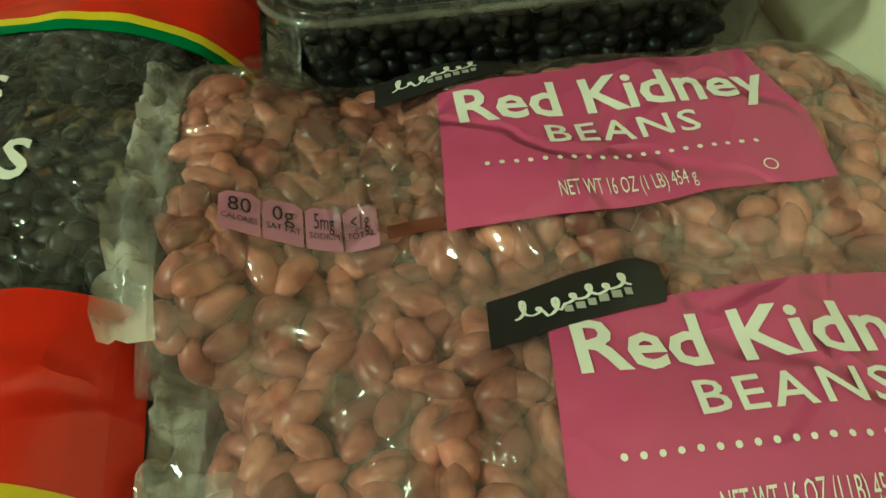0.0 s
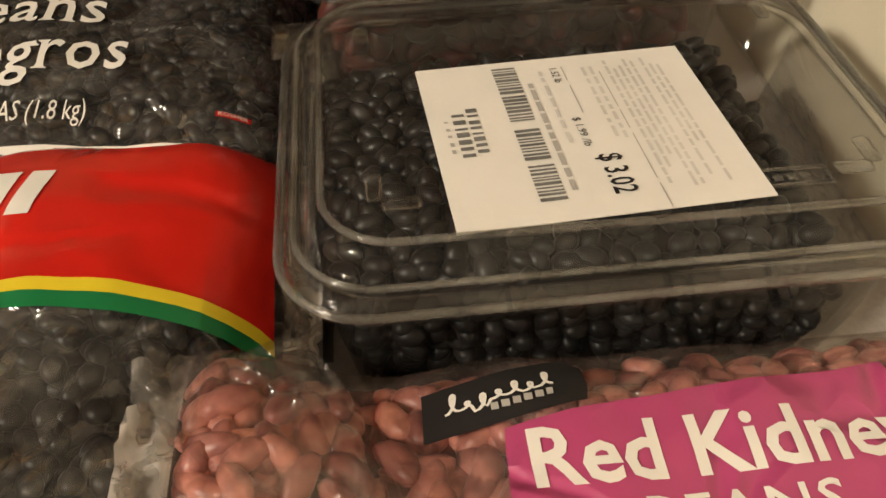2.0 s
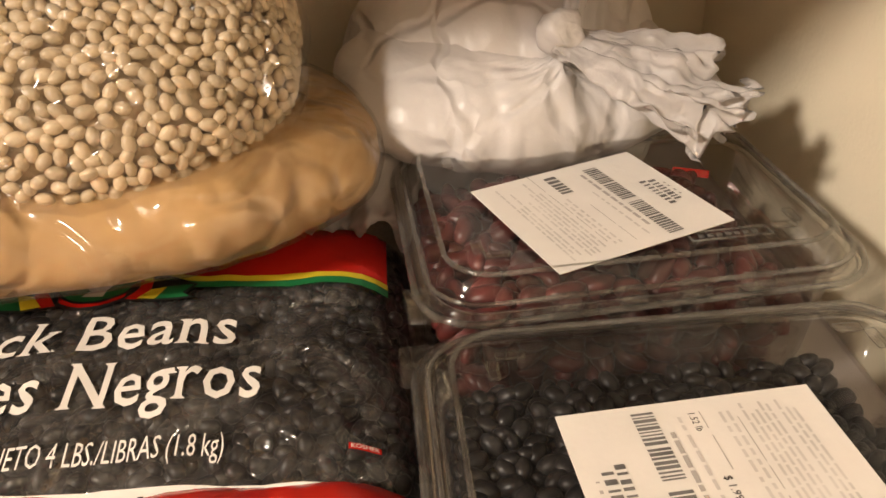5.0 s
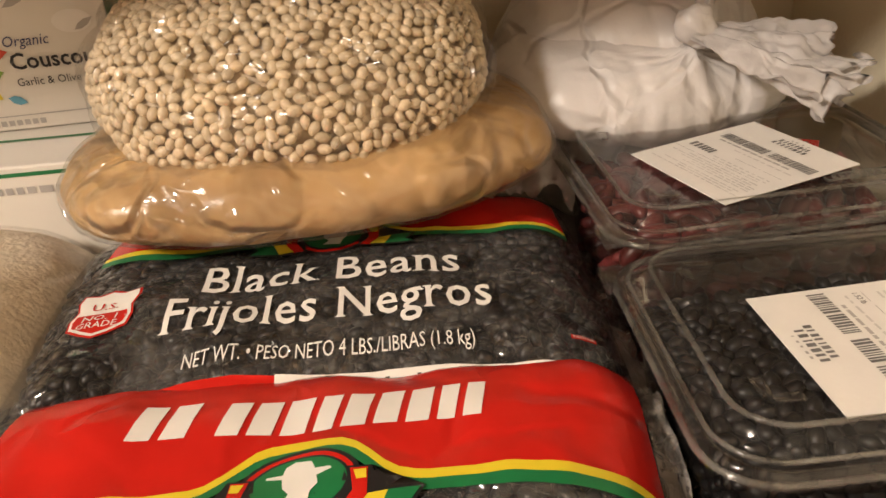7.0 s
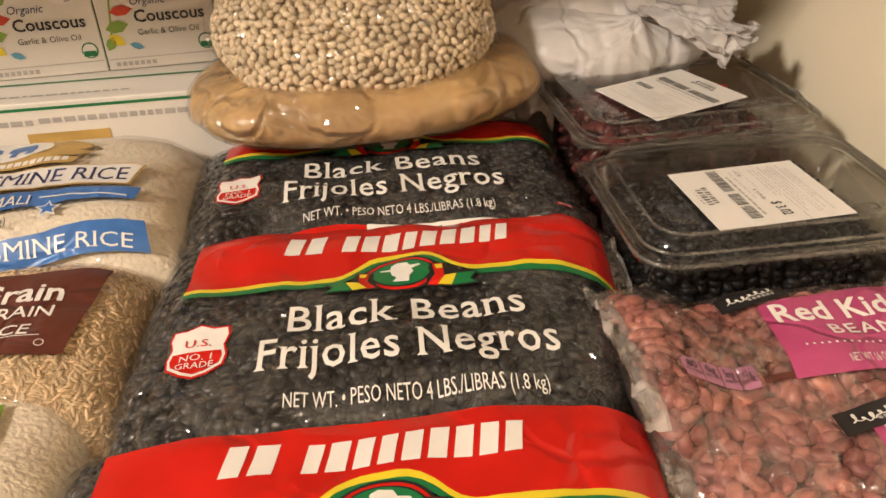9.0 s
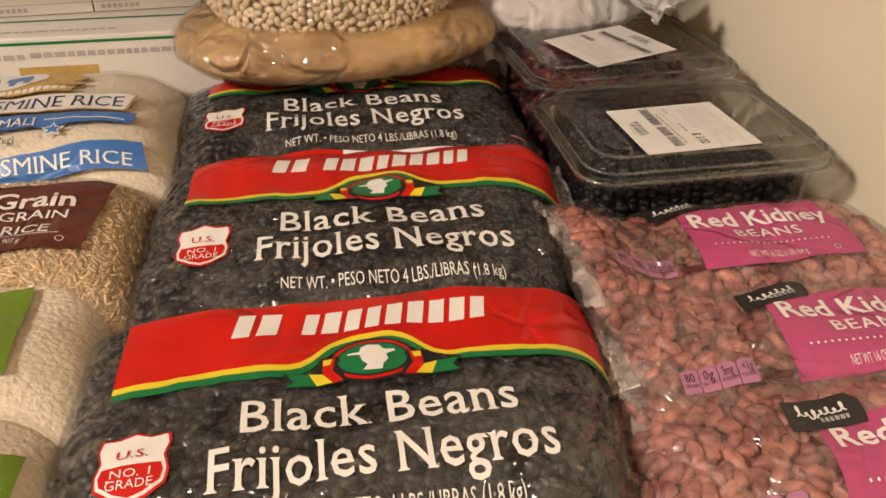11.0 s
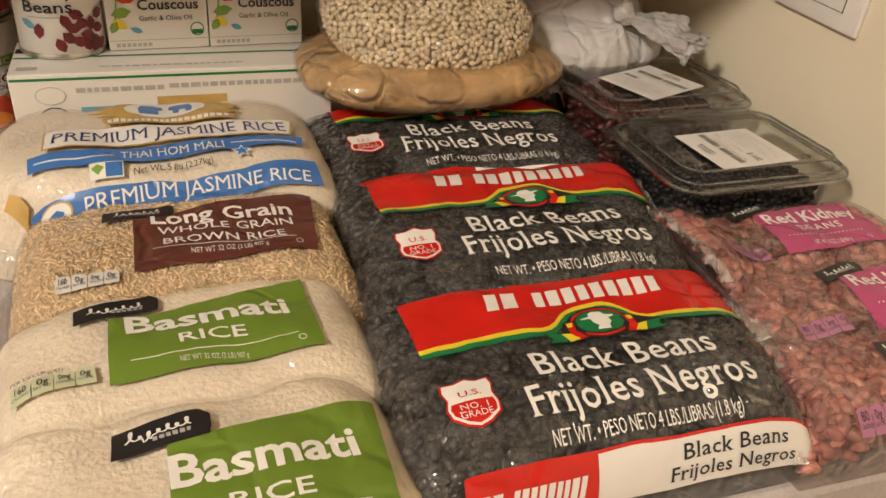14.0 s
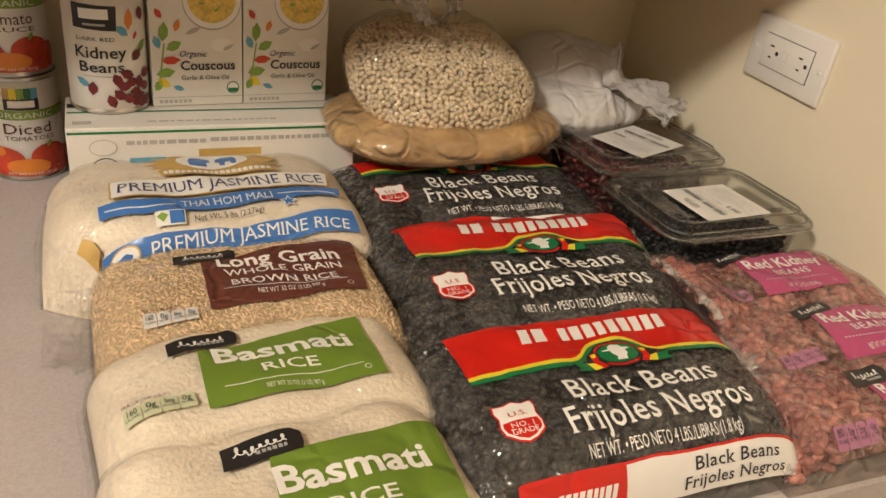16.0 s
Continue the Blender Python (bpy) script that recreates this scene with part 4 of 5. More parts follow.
    # writing runs down the label, across its long way
    rng = random.Random(seed + 9)

    def strokes(name, rows, material):
        """Rows of short bars: x across the label, from y0 down to y1, width, longest bar, gap."""
        bm = bmesh.new()
        for x0, y0, y1, wide, most, gap in rows:
            yy = ld * y0
            while yy > ld * y1:
                ln = most * rng.uniform(0.35, 1.0)
                bm.faces.new([bm.verts.new((x, y, 0)) for x, y in ((lw * x0, yy), (lw * x0 + wide, yy), (lw * x0 + wide, yy - ln), (lw * x0, yy - ln))])
                yy -= ln + gap * rng.uniform(0.7, 1.3)
        flat(name, bm, material)
    for a, b in ((0.45, 0.27), (0.245, 0.07), (0.02, -0.17), (-0.20, -0.40)):
        strokes("barcode", ((-0.225, a, b, 0.0068, 0.0013, 0.0006),), M_BARS)
    strokes("trade_name", ((-0.365, 0.19, -0.09, 0.0030, 0.0020, 0.0013), (-0.418, 0.16, -0.11, 0.0034, 0.0022, 0.0013)), M_BARS)
    strokes("trade_name", ((-0.448, 0.12, -0.06, 0.0010, 0.0016, 0.0020),), M_GREYINK)
    strokes("small_print", ((-0.115, 0.32, -0.30, 0.0014, 0.006, 0.0010),), M_GREYINK)
    for x0 in (-0.06, 0.10, 0.13):
        strokes("small_print", ((x0, 0.40, -0.10, 0.0010, 0.005, 0.0014),), M_FAINT)
    for x0 in (0.19, 0.215, 0.24, 0.265, 0.29, 0.33, 0.355, 0.38):
        strokes("small_print", ((x0, rng.uniform(0.36, 0.44), rng.uniform(-0.44, -0.15), 0.0009, 0.006, 0.0009),), M_FAINT)
    strokes("rule", ((0.03, 0.42, 0.10, 0.0003, 0.02, 0.002), (0.16, 0.36, -0.42, 0.0003, 0.02, 0.002)), M_GREYINK)
    if not ink:
        strokes("price", ((0.03, -0.20, -0.40, 0.0056, 0.0030, 0.0010),), M_BARS)
    if ink:
        flat("price", turned(letters(ink, -0.0076, 0.0076, -0.0030, 0.0030, weight=0.012), lw * 0.05, -ld * 0.29, -90))
        flat("unit_price", turned(letters("$ 1.99 /lb", -0.0062, 0.0062, -0.0011, 0.0011), lw * 0.0, -ld * 0.03, -90))
        flat("weight", turned(letters("1.52 lb", -0.0036, 0.0036, -0.0011, 0.0011), lw * 0.0, ld * 0.36, -90))
    # faint moulded writing panel on the lid
    bm = bmesh.new()
    x0, x1, y0, y1 = w * 0.10, w * 0.29, -d / 2 + 0.019, -d / 2 + 0.0258
    for a, b, c, e in ((x0, x1, y0, y0 + 0.0009), (x0, x1, y1 - 0.0009, y1), (x0, x0 + 0.0009, y0 + 0.0009, y1 - 0.0009), (x1 - 0.0009, x1, y0 + 0.0009, y1 - 0.0009)):
        slab(bm, a, b, c, e, H + 0.0073, H + 0.0080)
    for i in range(7):
        a = x0 + 0.004 + i * (x1 - x0 - 0.008) / 7
        slab(bm, a, a + 0.0022, y0 + 0.0022, y0 + 0.0044, H + 0.0073, H + 0.0079)
    part("moulded_panel", bm, M_RIM, lid, "moulded writing panel")
    bm = bmesh.new()
    for i in range(14):
        a = -w * 0.22 + i * 0.0036
        slab(bm, a, a + rng.uniform(0.0010, 0.0024), -d / 2 + 0.021, -d / 2 + 0.0226, H + 0.0073, H + 0.0078)
    part("moulded_line", bm, M_RIM, lid, "moulded unreadable line")
    return o


tub(0.112, 0.321, -6, 0.175, 0.132, 0.0750, (0.0047, 0.0033, 0.0029), BEAN, M_BLACK, M_BLACKFILL, "clear hinged tub full of black beans with a white price label",
    "tub_of_black_beans", (-0.0079, -0.0194, 0.079, 0.068, 3), 31, ink="$ 3.02")
tub(0.126, 0.455, -3, 0.173, 0.132, 0.0840, (0.0085, 0.0046, 0.0042), KIDNEY, M_DKIDNEY, M_KIDFILL, "clear hinged tub of dark red kidney beans with a tilted label",
    "tub_of_kidney_beans", (-0.0095, -0.0157, 0.080, 0.069, 197), 32, back=-1)


# ---- rice bags ----
GRAIN = ellipsoid_base(1)


def rice_bag(bag, name, label, m_fill, m_grain, film, grain, pitch, seed, group="", deep=0.001):
    o = thing(name, label, "bag of rice", group, (bag.cx, bag.cy, TOP))
    inv = Matrix.Translation((-bag.cx, -bag.cy, -TOP))

    def home(ob):
        ob.matrix_parent_inverse = inv
        return ob
    home(part("fill", bag.skin(60, 40, -0.0016, 0.005), m_fill, o, "packed mass of rice"))
    if grain:
        home(scatter_mesh("rice_filling", bag.beans(pitch[0], pitch[1], grain, 1, deep=deep, tilt=0.2, seed=seed), GRAIN, m_grain, o, "loose rice grains"))
    home(part("film", bag.skin(110, 70, 0.0006), film, o, "clear wrinkled plastic film"))
    return o, home, Print(bag, o, step=0.005, lift=0.0016)


def store_rice(bag, poly, colour, pale, m_fill, m_grain, grain, pitch, seed, tag, nut, label, lines, nets):
    o, home, p = rice_bag(bag, "bag_of_rice", label, m_fill, m_grain, M_FILM_RICE, grain, pitch, seed, "two-pound rice bags")
    home(p.panel("front_label", poly, colour, 0, "printed label"))
    for body, a, b, lo, hi, wt, turn in lines:
        home(p.text(body, a, b, lo, hi, M_WHITE, weight=wt, turn=turn))
    a, b, lo, hi, turn = nets
    home(p.text("NET WT 32 OZ (2 LB) 907 g", a, b, lo, hi, M_WHITE, turn=turn))
    x0, x1 = poly[0][0], poly[1][0]
    home(p.panel("rule", [(x0 + 0.012, hi + 0.004), (x1 - 0.012, hi + 0.001), (x1 - 0.012, hi + 0.0016), (x0 + 0.012, hi + 0.0047)], M_WHITE, 2))
    bm = bmesh.new()
    for i in range(20):
        q0, q1 = math.tau * i / 20, math.tau * (i + 1) / 20
        bm.faces.new([bm.verts.new((x1 - 0.011 + r * math.cos(q), lo + 0.001 + r * math.sin(q), 0)) for r, q in ((0.0022, q0), (0.0022, q1), (0.0017, q1), (0.0017, q0))])
    home(p.lay("round_mark", bm, M_WHITE, 2))
    swing_tag(p, home, *tag)
    if nut:
        nutrition(p, home, nut[0], nut[1], nut[2], pale, M_INK, (("160", "CALORIES"), ("0g", "SAT FAT"), ("0mg", "SODIUM"), ("0g", "TOTAL")))
        home(p.text("PER 1/4 CUP (DRY)", nut[0], nut[0] + nut[2] * 2.6, nut[1] + nut[2] * 1.45, nut[1] + nut[2] * 1.75, M_INK))
    home(crumple(bag, o, bag.y0 * 0.85, bag.y1 * 0.7, bag.x0 * 0.985, 0.008, 22, 0.005, seed, -0.006, -1, M_FILM_THIN))
    return o, home, p


# five-pound jasmine bag
jas = Bag(-0.36, 0.44, -6, -0.131, 0.148, -0.066, 0.116, 0.087, side=6, front=5, back=4, seed=7, lump=0.004, slant=0.042)
o, home, p = rice_bag(jas, "bag_of_jasmine_rice", "large clear bag of pale jasmine rice with blue print", M_BASMATI, M_BASMATI, M_FILM_RICE, None, None, 41)
p.step, p.lift = 0.004, 0.0026
EX, EY = 0.0152, 0.0545
home(p.panel("emblem_ray_ring", [(EX + (0.060 if k % 2 else 0.047) * math.cos(a), EY - 0.004 + (0.022 if k % 2 else 0.017) * math.sin(a)) for k, a in enumerate([math.tau * i / 36 for i in range(36)])], M_GOLD, 0, "gold printed rays"))
home(p.panel("emblem_rim", ring(EX, EY, 0.0335, 0.0185), M_GOLD, 1))
home(p.panel("emblem", ring(EX, EY, 0.0315, 0.017), M_WHITE, 2))
for sx in (-1, 1):
    home(p.panel("emblem_shape", [(EX + sx * x, EY + y * 1.1) for x, y in ((0.003, 0.004), (0.010, 0.008), (0.019, 0.007), (0.0215, 0.0), (0.020, -0.009), (0.016, -0.009), (0.0155, -0.003), (0.011, -0.004), (0.010, -0.010), (0.006, -0.010), (0.006, -0.003), (0.002, -0.002))], M_BLUE, 3, "plain blue shape"))
home(p.panel("name_strip", [(-0.030, 0.0250), (0.066, 0.0250), (0.068, 0.033), (0.040, 0.0365), (-0.005, 0.0375), (-0.032, 0.0365)], M_GOLD, 3))
home(p.bars("trade_name", -0.028, 0.064, 0.0275, 0.0330, 19, M_WHITE, 4, 0, gap=0.25))
home(p.panel("title_frame", [(-0.072, -0.012), (0.107, -0.0052), (0.1115, 0.0235), (0.062, 0.0205), (-0.040, 0.0200), (-0.072, 0.0200)], M_GOLD, 1))
home(p.panel("title_panel", [(-0.0705, -0.0108), (0.1058, -0.0038), (0.1100, 0.0222), (0.062, 0.0192), (-0.040, 0.0187), (-0.0705, 0.0187)], M_WHITE, 2))
home(p.text("PREMIUM JASMINE RICE", -0.066, 0.104, -0.0050, 0.0110, M_DKBLUE, 3, serif=True, turn=0.035))
home(p.panel("blue_strip", [(-0.080, -0.0305), (0.000, -0.0330), (0.112, -0.0215), (0.1145, -0.0085), (-0.081, -0.0170)], M_BLUE, 0))
home(p.text("THAI HOM MALI", -0.020, 0.054, -0.0295, -0.0200, M_WHITE, 4, serif=True, turn=0.04))
for a, b, c in ((-0.076, -0.024, -0.0262), (0.059, 0.108, -0.0205)):
    home(p.box("white_rule", a, b, c, c + 0.0013, M_WHITE, 3))
home(p.text("Net Wt. 5 lbs (2.27kg)", -0.011, 0.044, -0.0435, -0.0390, M_INK, 3, turn=0.08))
home(p.panel("star", [(0.066 + r * math.sin(a), -0.0300 + r * 0.8 * math.cos(a)) for r, a in [((0.0085 if k % 2 == 0 else 0.0036), math.tau * k / 10) for k in range(10)]], M_WHITE, 2))
home(p.panel("star_line", [(0.066 + r * math.sin(a), -0.0300 + r * 0.8 * math.cos(a)) for r, a in [((0.0062 if k % 2 == 0 else 0.0026), math.tau * k / 10) for k in range(10)]], M_BLUE, 3))
home(p.box("round_badge", -0.040, -0.018, -0.0440, -0.0325, M_WHITE, 1, "small green and blue printed badge"))
home(p.box("badge_field", -0.0295, -0.0188, -0.0432, -0.0333, M_BLUE, 2))
home(p.panel("badge_leaf", [(-0.0392, -0.037), (-0.035, -0.0340), (-0.0305, -0.037), (-0.0345, -0.0415)], M_LEAF, 2))
home(p.panel("wheat_ear", [(-0.098, -0.0375), (-0.084, -0.0490), (-0.0815, -0.0440), (-0.087, -0.0380), (-0.093, -0.0345)], M_GOLD, 0, "gold printed ear of grain"))
home(p.panel("lower_band", [(-0.0805, -0.0583), (0.0235, -0.0575), (0.123, -0.0507), (0.119, -0.035), (0.060, -0.0440), (0.0207, -0.0478), (-0.0806, -0.0474)], M_BLUE, 1, "blue printed band"))
home(p.text("PREMIUM JASMINE RICE", -0.046, 0.114, -0.0567, -0.0505, M_WHITE, 3, serif=True, turn=0.042))
home(p.panel("badge_ring", ring(-0.0655, -0.0532, 0.0125, 0.0050), M_GOLD, 2))
home(p.panel("badge", ring(-0.0655, -0.0532, 0.0112, 0.0044), M_WHITE, 3))
home(p.panel("badge_shape", [(-0.0655 + x, -0.0532 + y * 0.4) for x, y in ((-0.007, 0.003), (0.002, 0.006), (0.007, 0.002), (0.005, -0.006), (0.001, -0.001), (-0.004, -0.007), (-0.006, -0.002))], M_BLUE, 4))
home(crumple(jas, o, -0.010, 0.08, -0.128, 0.008, 22, 0.004, 41, -0.012, -1, M_FILM_THIN))

# brown rice
store_rice(Bag(-0.36, 0.335, -5, -0.106, 0.120, -0.095, 0.056, 0.070, side=7, front=3, back=10, seed=8, lump=0.004),
           [(-0.026, -0.0505), (0.088, -0.0456), (0.0975, 0.028), (0.040, 0.023), (-0.0249, 0.009)], M_BROWNPRINT, M_FAINT, M_BROWNFILL, M_BROWN, (0.0036, 0.0011, 0.001), (0.0042, 0.0021), 42,
           (-0.044, 0.002, 0.0080, 0.0205, 0.12), (-0.0705, -0.057, 0.0085), "clear bag of brown rice with a dark brown label",
           (("Long Grain", -0.014, 0.079, 0.002, 0.017, 0.02, -0.06), ("WHOLE GRAIN", -0.0105, 0.077, -0.0115, -0.0025, 0.008, -0.06), ("BROWN RICE", -0.0075, 0.070, -0.0265, -0.0175, 0.008, -0.07)), (0.0085, 0.057, -0.0395, -0.0345, -0.02))
# basmati rice, two bags
store_rice(Bag(-0.37, 0.23, -1, -0.109, 0.112, -0.080, 0.056, 0.064, side=6, front=3.0, back=10, seed=9, lump=0.004),
           [(-0.0439, -0.0379), (0.0694, -0.0398), (0.0732, 0.0275), (0.020, 0.022), (-0.0404, 0.0155)], M_OLIVE, M_OLIVEPALE, M_BASMATI, M_BASMATI, None, None, 43,
           (-0.058, -0.0120, 0.0135, 0.0275, 0.17), (-0.0895, -0.033, 0.0095), "clear bag of basmati rice with a leaf-green label, behind another",
           (("Basmati", -0.0325, 0.058, -0.001, 0.0165, 0.025, -0.07), ("RICE", -0.006, 0.030, -0.0190, -0.0100, 0.01, -0.08)), (-0.008, 0.0275, -0.0335, -0.0295, -0.08))
store_rice(Bag(-0.37, 0.13, -4, -0.118, 0.098, -0.095, 0.064, 0.058, side=6, front=3.2, back=10, seed=10, lump=0.004),
           [(-0.028, -0.058), (0.072, -0.055), (0.0785, 0.0210), (0.025, 0.0175), (-0.0253, 0.0133)], M_OLIVE, M_OLIVEPALE, M_BASMATI, M_BASMATI, None, None, 44,
           (-0.0505, -0.0040, 0.0080, 0.0265, 0.12), None, "clear bag of basmati rice with a leaf-green label, in front",
           (("Basmati", -0.026, 0.0625, -0.0150, 0.0040, 0.025, -0.012), ("RICE", -0.002, 0.036, -0.0345, -0.0250, 0.01, -0.02)), (-0.005, 0.032, -0.0480, -0.0440, -0.02))


# ---- things at the back ----
class Face:
    """A flat upright print plane: x to the right, y up, at an origin with a yaw."""

    def __init__(self, parent, step=0.0):
        self.parent = parent

    def lay(self, name, bm, material, layer=0, label=""):
        for v in bm.verts:
            v.co = Vector((v.co.x, -0.0004 - 0.0003 * layer, v.co.y))
        return part(name, bm, material, self.parent, label, False)

    def panel(self, name, pts, material, layer=0, label=""):
        return self.lay(name, outline(pts), material, layer, label)

    def text(self, body, x0, x1, y0, y1, material, layer=2, **kw):
        return self.lay("lettering", letters(body, x0, x1, y0, y1, **kw), material, layer)


def leaf(cx, cy, ln, wd, ang):
    a = radians(ang)
    pts = [(-ln / 2, 0), (-ln * 0.2, wd * 0.42), (ln * 0.15, wd * 0.45), (ln / 2, 0), (ln * 0.15, -wd * 0.45), (-ln * 0.2, -wd * 0.42)]
    return [(cx + x * math.cos(a) - y * math.sin(a), cy + x * math.sin(a) + y * math.cos(a)) for x, y in pts]


def long_box(x, y, yaw, w, d, z, h, name, label):
    o = thing(name, label, "carton", "pasta cartons")
    o.matrix_world = pose(x, y, z, 0, 0, yaw)
    bm = bmesh.new()
    slab(bm, 0, w, 0, d, 0, h, 0.0012)
    part("carton_body", bm, M_CARTON, o, "white printed cardboard", False)
    f = Face(o)
    rng = random.Random(int(z * 1000) + 5)
    f.panel("green_rule", [(0.001, h - 0.0058), (w - 0.001, h - 0.0058), (w - 0.001, h - 0.0036), (0.001, h - 0.0036)], M_GREEN, 0)
    f.panel("round_mark", ring(0.030, h - 0.019, 0.012, 0.008), M_GREYINK, 0)
    f.panel("round_mark_field", ring(0.030, h - 0.019, 0.0112, 0.0072), M_CARTON, 1)
    f.panel("round_mark", ring(0.031, h - 0.037, 0.011, 0.008), M_INK, 0)
    f.panel("round_mark_field", ring(0.031, h - 0.037, 0.0100, 0.007), M_CARTON, 1)
    f.panel("badge", [(0.052, h - 0.039), (0.084, h - 0.039), (0.084, h - 0.030), (0.052, h - 0.030)], M_SKY, 0)
    f.panel("window_edge", [(w * 0.425, h - 0.031), (w * 0.645, h - 0.031), (w * 0.645, h - 0.0235), (w * 0.425, h - 0.0235)], M_GOLD, 0, "ochre printed panel")
    for x0, n, top in ((0.050, 9, 0.013), (0.125, 15, 0.012)):
        bm = bmesh.new()
        xx = x0
        for i in range(n):
            ln = rng.uniform(0.003, 0.009)
            bm.faces.new([bm.verts.new((a, b, 0)) for a, b in ((xx, h - top - 0.004), (xx + ln, h - top - 0.004), (xx + ln, h - top), (xx, h - top))])
            xx += ln + 0.0018
        f.lay("small_print", bm, M_GREYINK, 0)
    # print on the top
    bm = bmesh.new()
    xx = 0.07
    for i in range(16):
        ln = rng.uniform(0.003, 0.010)
        bm.faces.new([bm.verts.new((a, b, h + 0.0004)) for a, b in ((xx, 0.012), (xx + ln, 0.012), (xx + ln, 0.015), (xx, 0.015))])
        xx += ln + 0.002
    part("small_print", bm, M_GREYINK, o, "", False)
    bm = bmesh.new()
    bm.faces.new([bm.verts.new((a, b, h + 0.0004)) for a, b in ((0.006, 0.010), (0.022, 0.010), (0.022, 0.018), (0.006, 0.018))])
    part("code_patch", bm, M_GREYINK, o, "", False)
    bm = bmesh.new()
    bm.faces.new([bm.verts.new((a, b, h + 0.0004)) for a, b in ((0.0015, d * 0.45), (w - 0.0015, d * 0.45), (w - 0.0015, d * 0.49), (0.0015, d * 0.49))])
    part("green_rule", bm, M_GREEN, o, "", False)
    bm = bmesh.new()
    bm.faces.new([bm.verts.new((a, b, h + 0.0004)) for a, b in ((0.0015, d * 0.62), (0.03, d * 0.62), (0.03, d * 0.75), (0.0015, d * 0.75))])
    part("dark_patch", bm, M_INK, o, "", False)
    return o


BOX_Z = 0.1215
long_box(-0.452, 0.557, -6, 0.268, 0.088, TOP, 0.046, "pasta_carton", "flat white pasta carton lying under another carton")
long_box(-0.452, 0.557, -6, 0.268, 0.088, TOP + 0.0462, BOX_Z - TOP - 0.0462, "pasta_carton", "flat white pasta carton with a green rule and grey small print")


def couscous(x, y, yaw):
    o = thing("couscous_box", "white couscous box printed with coloured leaves and a dish", "food box", "couscous boxes")
    o.matrix_world = pose(x, y, BOX_Z + 0.0005, 0, 0, yaw)
    w, d, h = 0.0865, 0.042, 0.150
    bm = bmesh.new()
    slab(bm, 0, w, 0, d, 0, h, 0.001)
    part("carton_body", bm, M_CARTON, o, "white printed cardboard", False)
    bm = bmesh.new()
    slab(bm, w, w + 0.0004, 0.0015, d - 0.0015, 0.0015, h - 0.0015)
    part("side_panel", bm, M_GREEN, o, "dark green side", False)
    f = Face(o)
    f.panel("base_rule", [(0.001, 0.0085), (w - 0.001, 0.0085), (w - 0.001, 0.0091), (0.001, 0.0091)], M_GREYINK)
    bm = bmesh.new()
    for i in range(7):
        x0 = 0.006 + i * 0.0045
        bm.faces.new([bm.verts.new((a, b, 0)) for a, b in ((x0, 0.003), (x0 + 0.0032, 0.003), (x0 + 0.0032, 0.0062), (x0, 0.0062))])
    f.lay("small_print", bm, M_GREYINK)
    f.text("Garlic & Olive Oil", 0.0275, 0.073, 0.0262, 0.0307, M_INK)
    f.text("Couscous", 0.0270, 0.0790, 0.0360, 0.0450, M_INK, weight=0.018)
    f.text("Organic", 0.0265, 0.0520, 0.0490, 0.0550, M_DKBLUE, shear=0.25)
    f.panel("seal_mark", ring(0.0768, 0.0175, 0.0062, 0.0062, 24), M_GREEN)
    f.panel("seal_field", ring(0.0768, 0.0175, 0.0052, 0.0052, 24), M_WHITE, 1)
    f.panel("seal_band", [(0.0718, 0.0130), (0.0818, 0.0130), (0.0812, 0.0172), (0.0724, 0.0172)], M_GREEN, 2)
    f.panel("dish", ring(0.058, 0.102, 0.0275, 0.0275, 40), M_GREYINK, 0, "grey plate rim")
    f.panel("dish_rim", ring(0.058, 0.103, 0.0268, 0.0268, 40), M_WHITE, 1)
    f.panel("dish_food", ring(0.058, 0.104, 0.0225, 0.0225, 40), M_DISH, 2, "yellow couscous dish")
    for i, (a, b) in enumerate(((0.048, 0.100), (0.062, 0.094), (0.070, 0.106), (0.055, 0.112))):
        f.panel("herb", leaf(a, b, 0.006, 0.0025, 40 * i), M_LEAF, 3)
    f.panel("garlic", ring(0.067, 0.060, 0.011, 0.0065, 20), M_PAPER, 0, "pale printed garlic clove")
    f.panel("garlic_shade", leaf(0.073, 0.058, 0.013, 0.004, 30), M_GREYINK, 1)
    f.panel("olive_leaf", leaf(0.040, 0.074, 0.017, 0.005, 25), M_GREYINK, 0)
    f.panel("stem", [(0.0055, 0.018), (0.0070, 0.018), (0.0135, 0.062), (0.0120, 0.062)], M_LEAF, 0)
    for cx, cy, ln, wd, ang, m in ((0.0125, 0.073, 0.019, 0.0095, 85, M_LEAF), (0.0215, 0.0595, 0.016, 0.0095, 28, M_LEAF), (0.0185, 0.0455, 0.018, 0.0085, 5, M_TOMATO), (0.0130, 0.0335, 0.018, 0.010, 10, M_LEAF),
                                   (0.0110, 0.0235, 0.014, 0.0085, -35, M_YELLOW), (0.0245, 0.0180, 0.011, 0.0055, -20, M_SKY), (0.0060, 0.0630, 0.013, 0.0075, 110, M_SKY), (0.0250, 0.0790, 0.012, 0.0060, 70, M_ORANGE),
                                   (0.0085, 0.0900, 0.011, 0.0060, -60, M_TOMATO), (0.0060, 0.0210, 0.012, 0.0080, 60, M_LEAF)):
        f.panel("printed_leaf", leaf(cx, cy, ln, wd, ang), m, 1)
    return o


couscous(-0.368, 0.6025, -3)
couscous(-0.2805, 0.5979, -3)


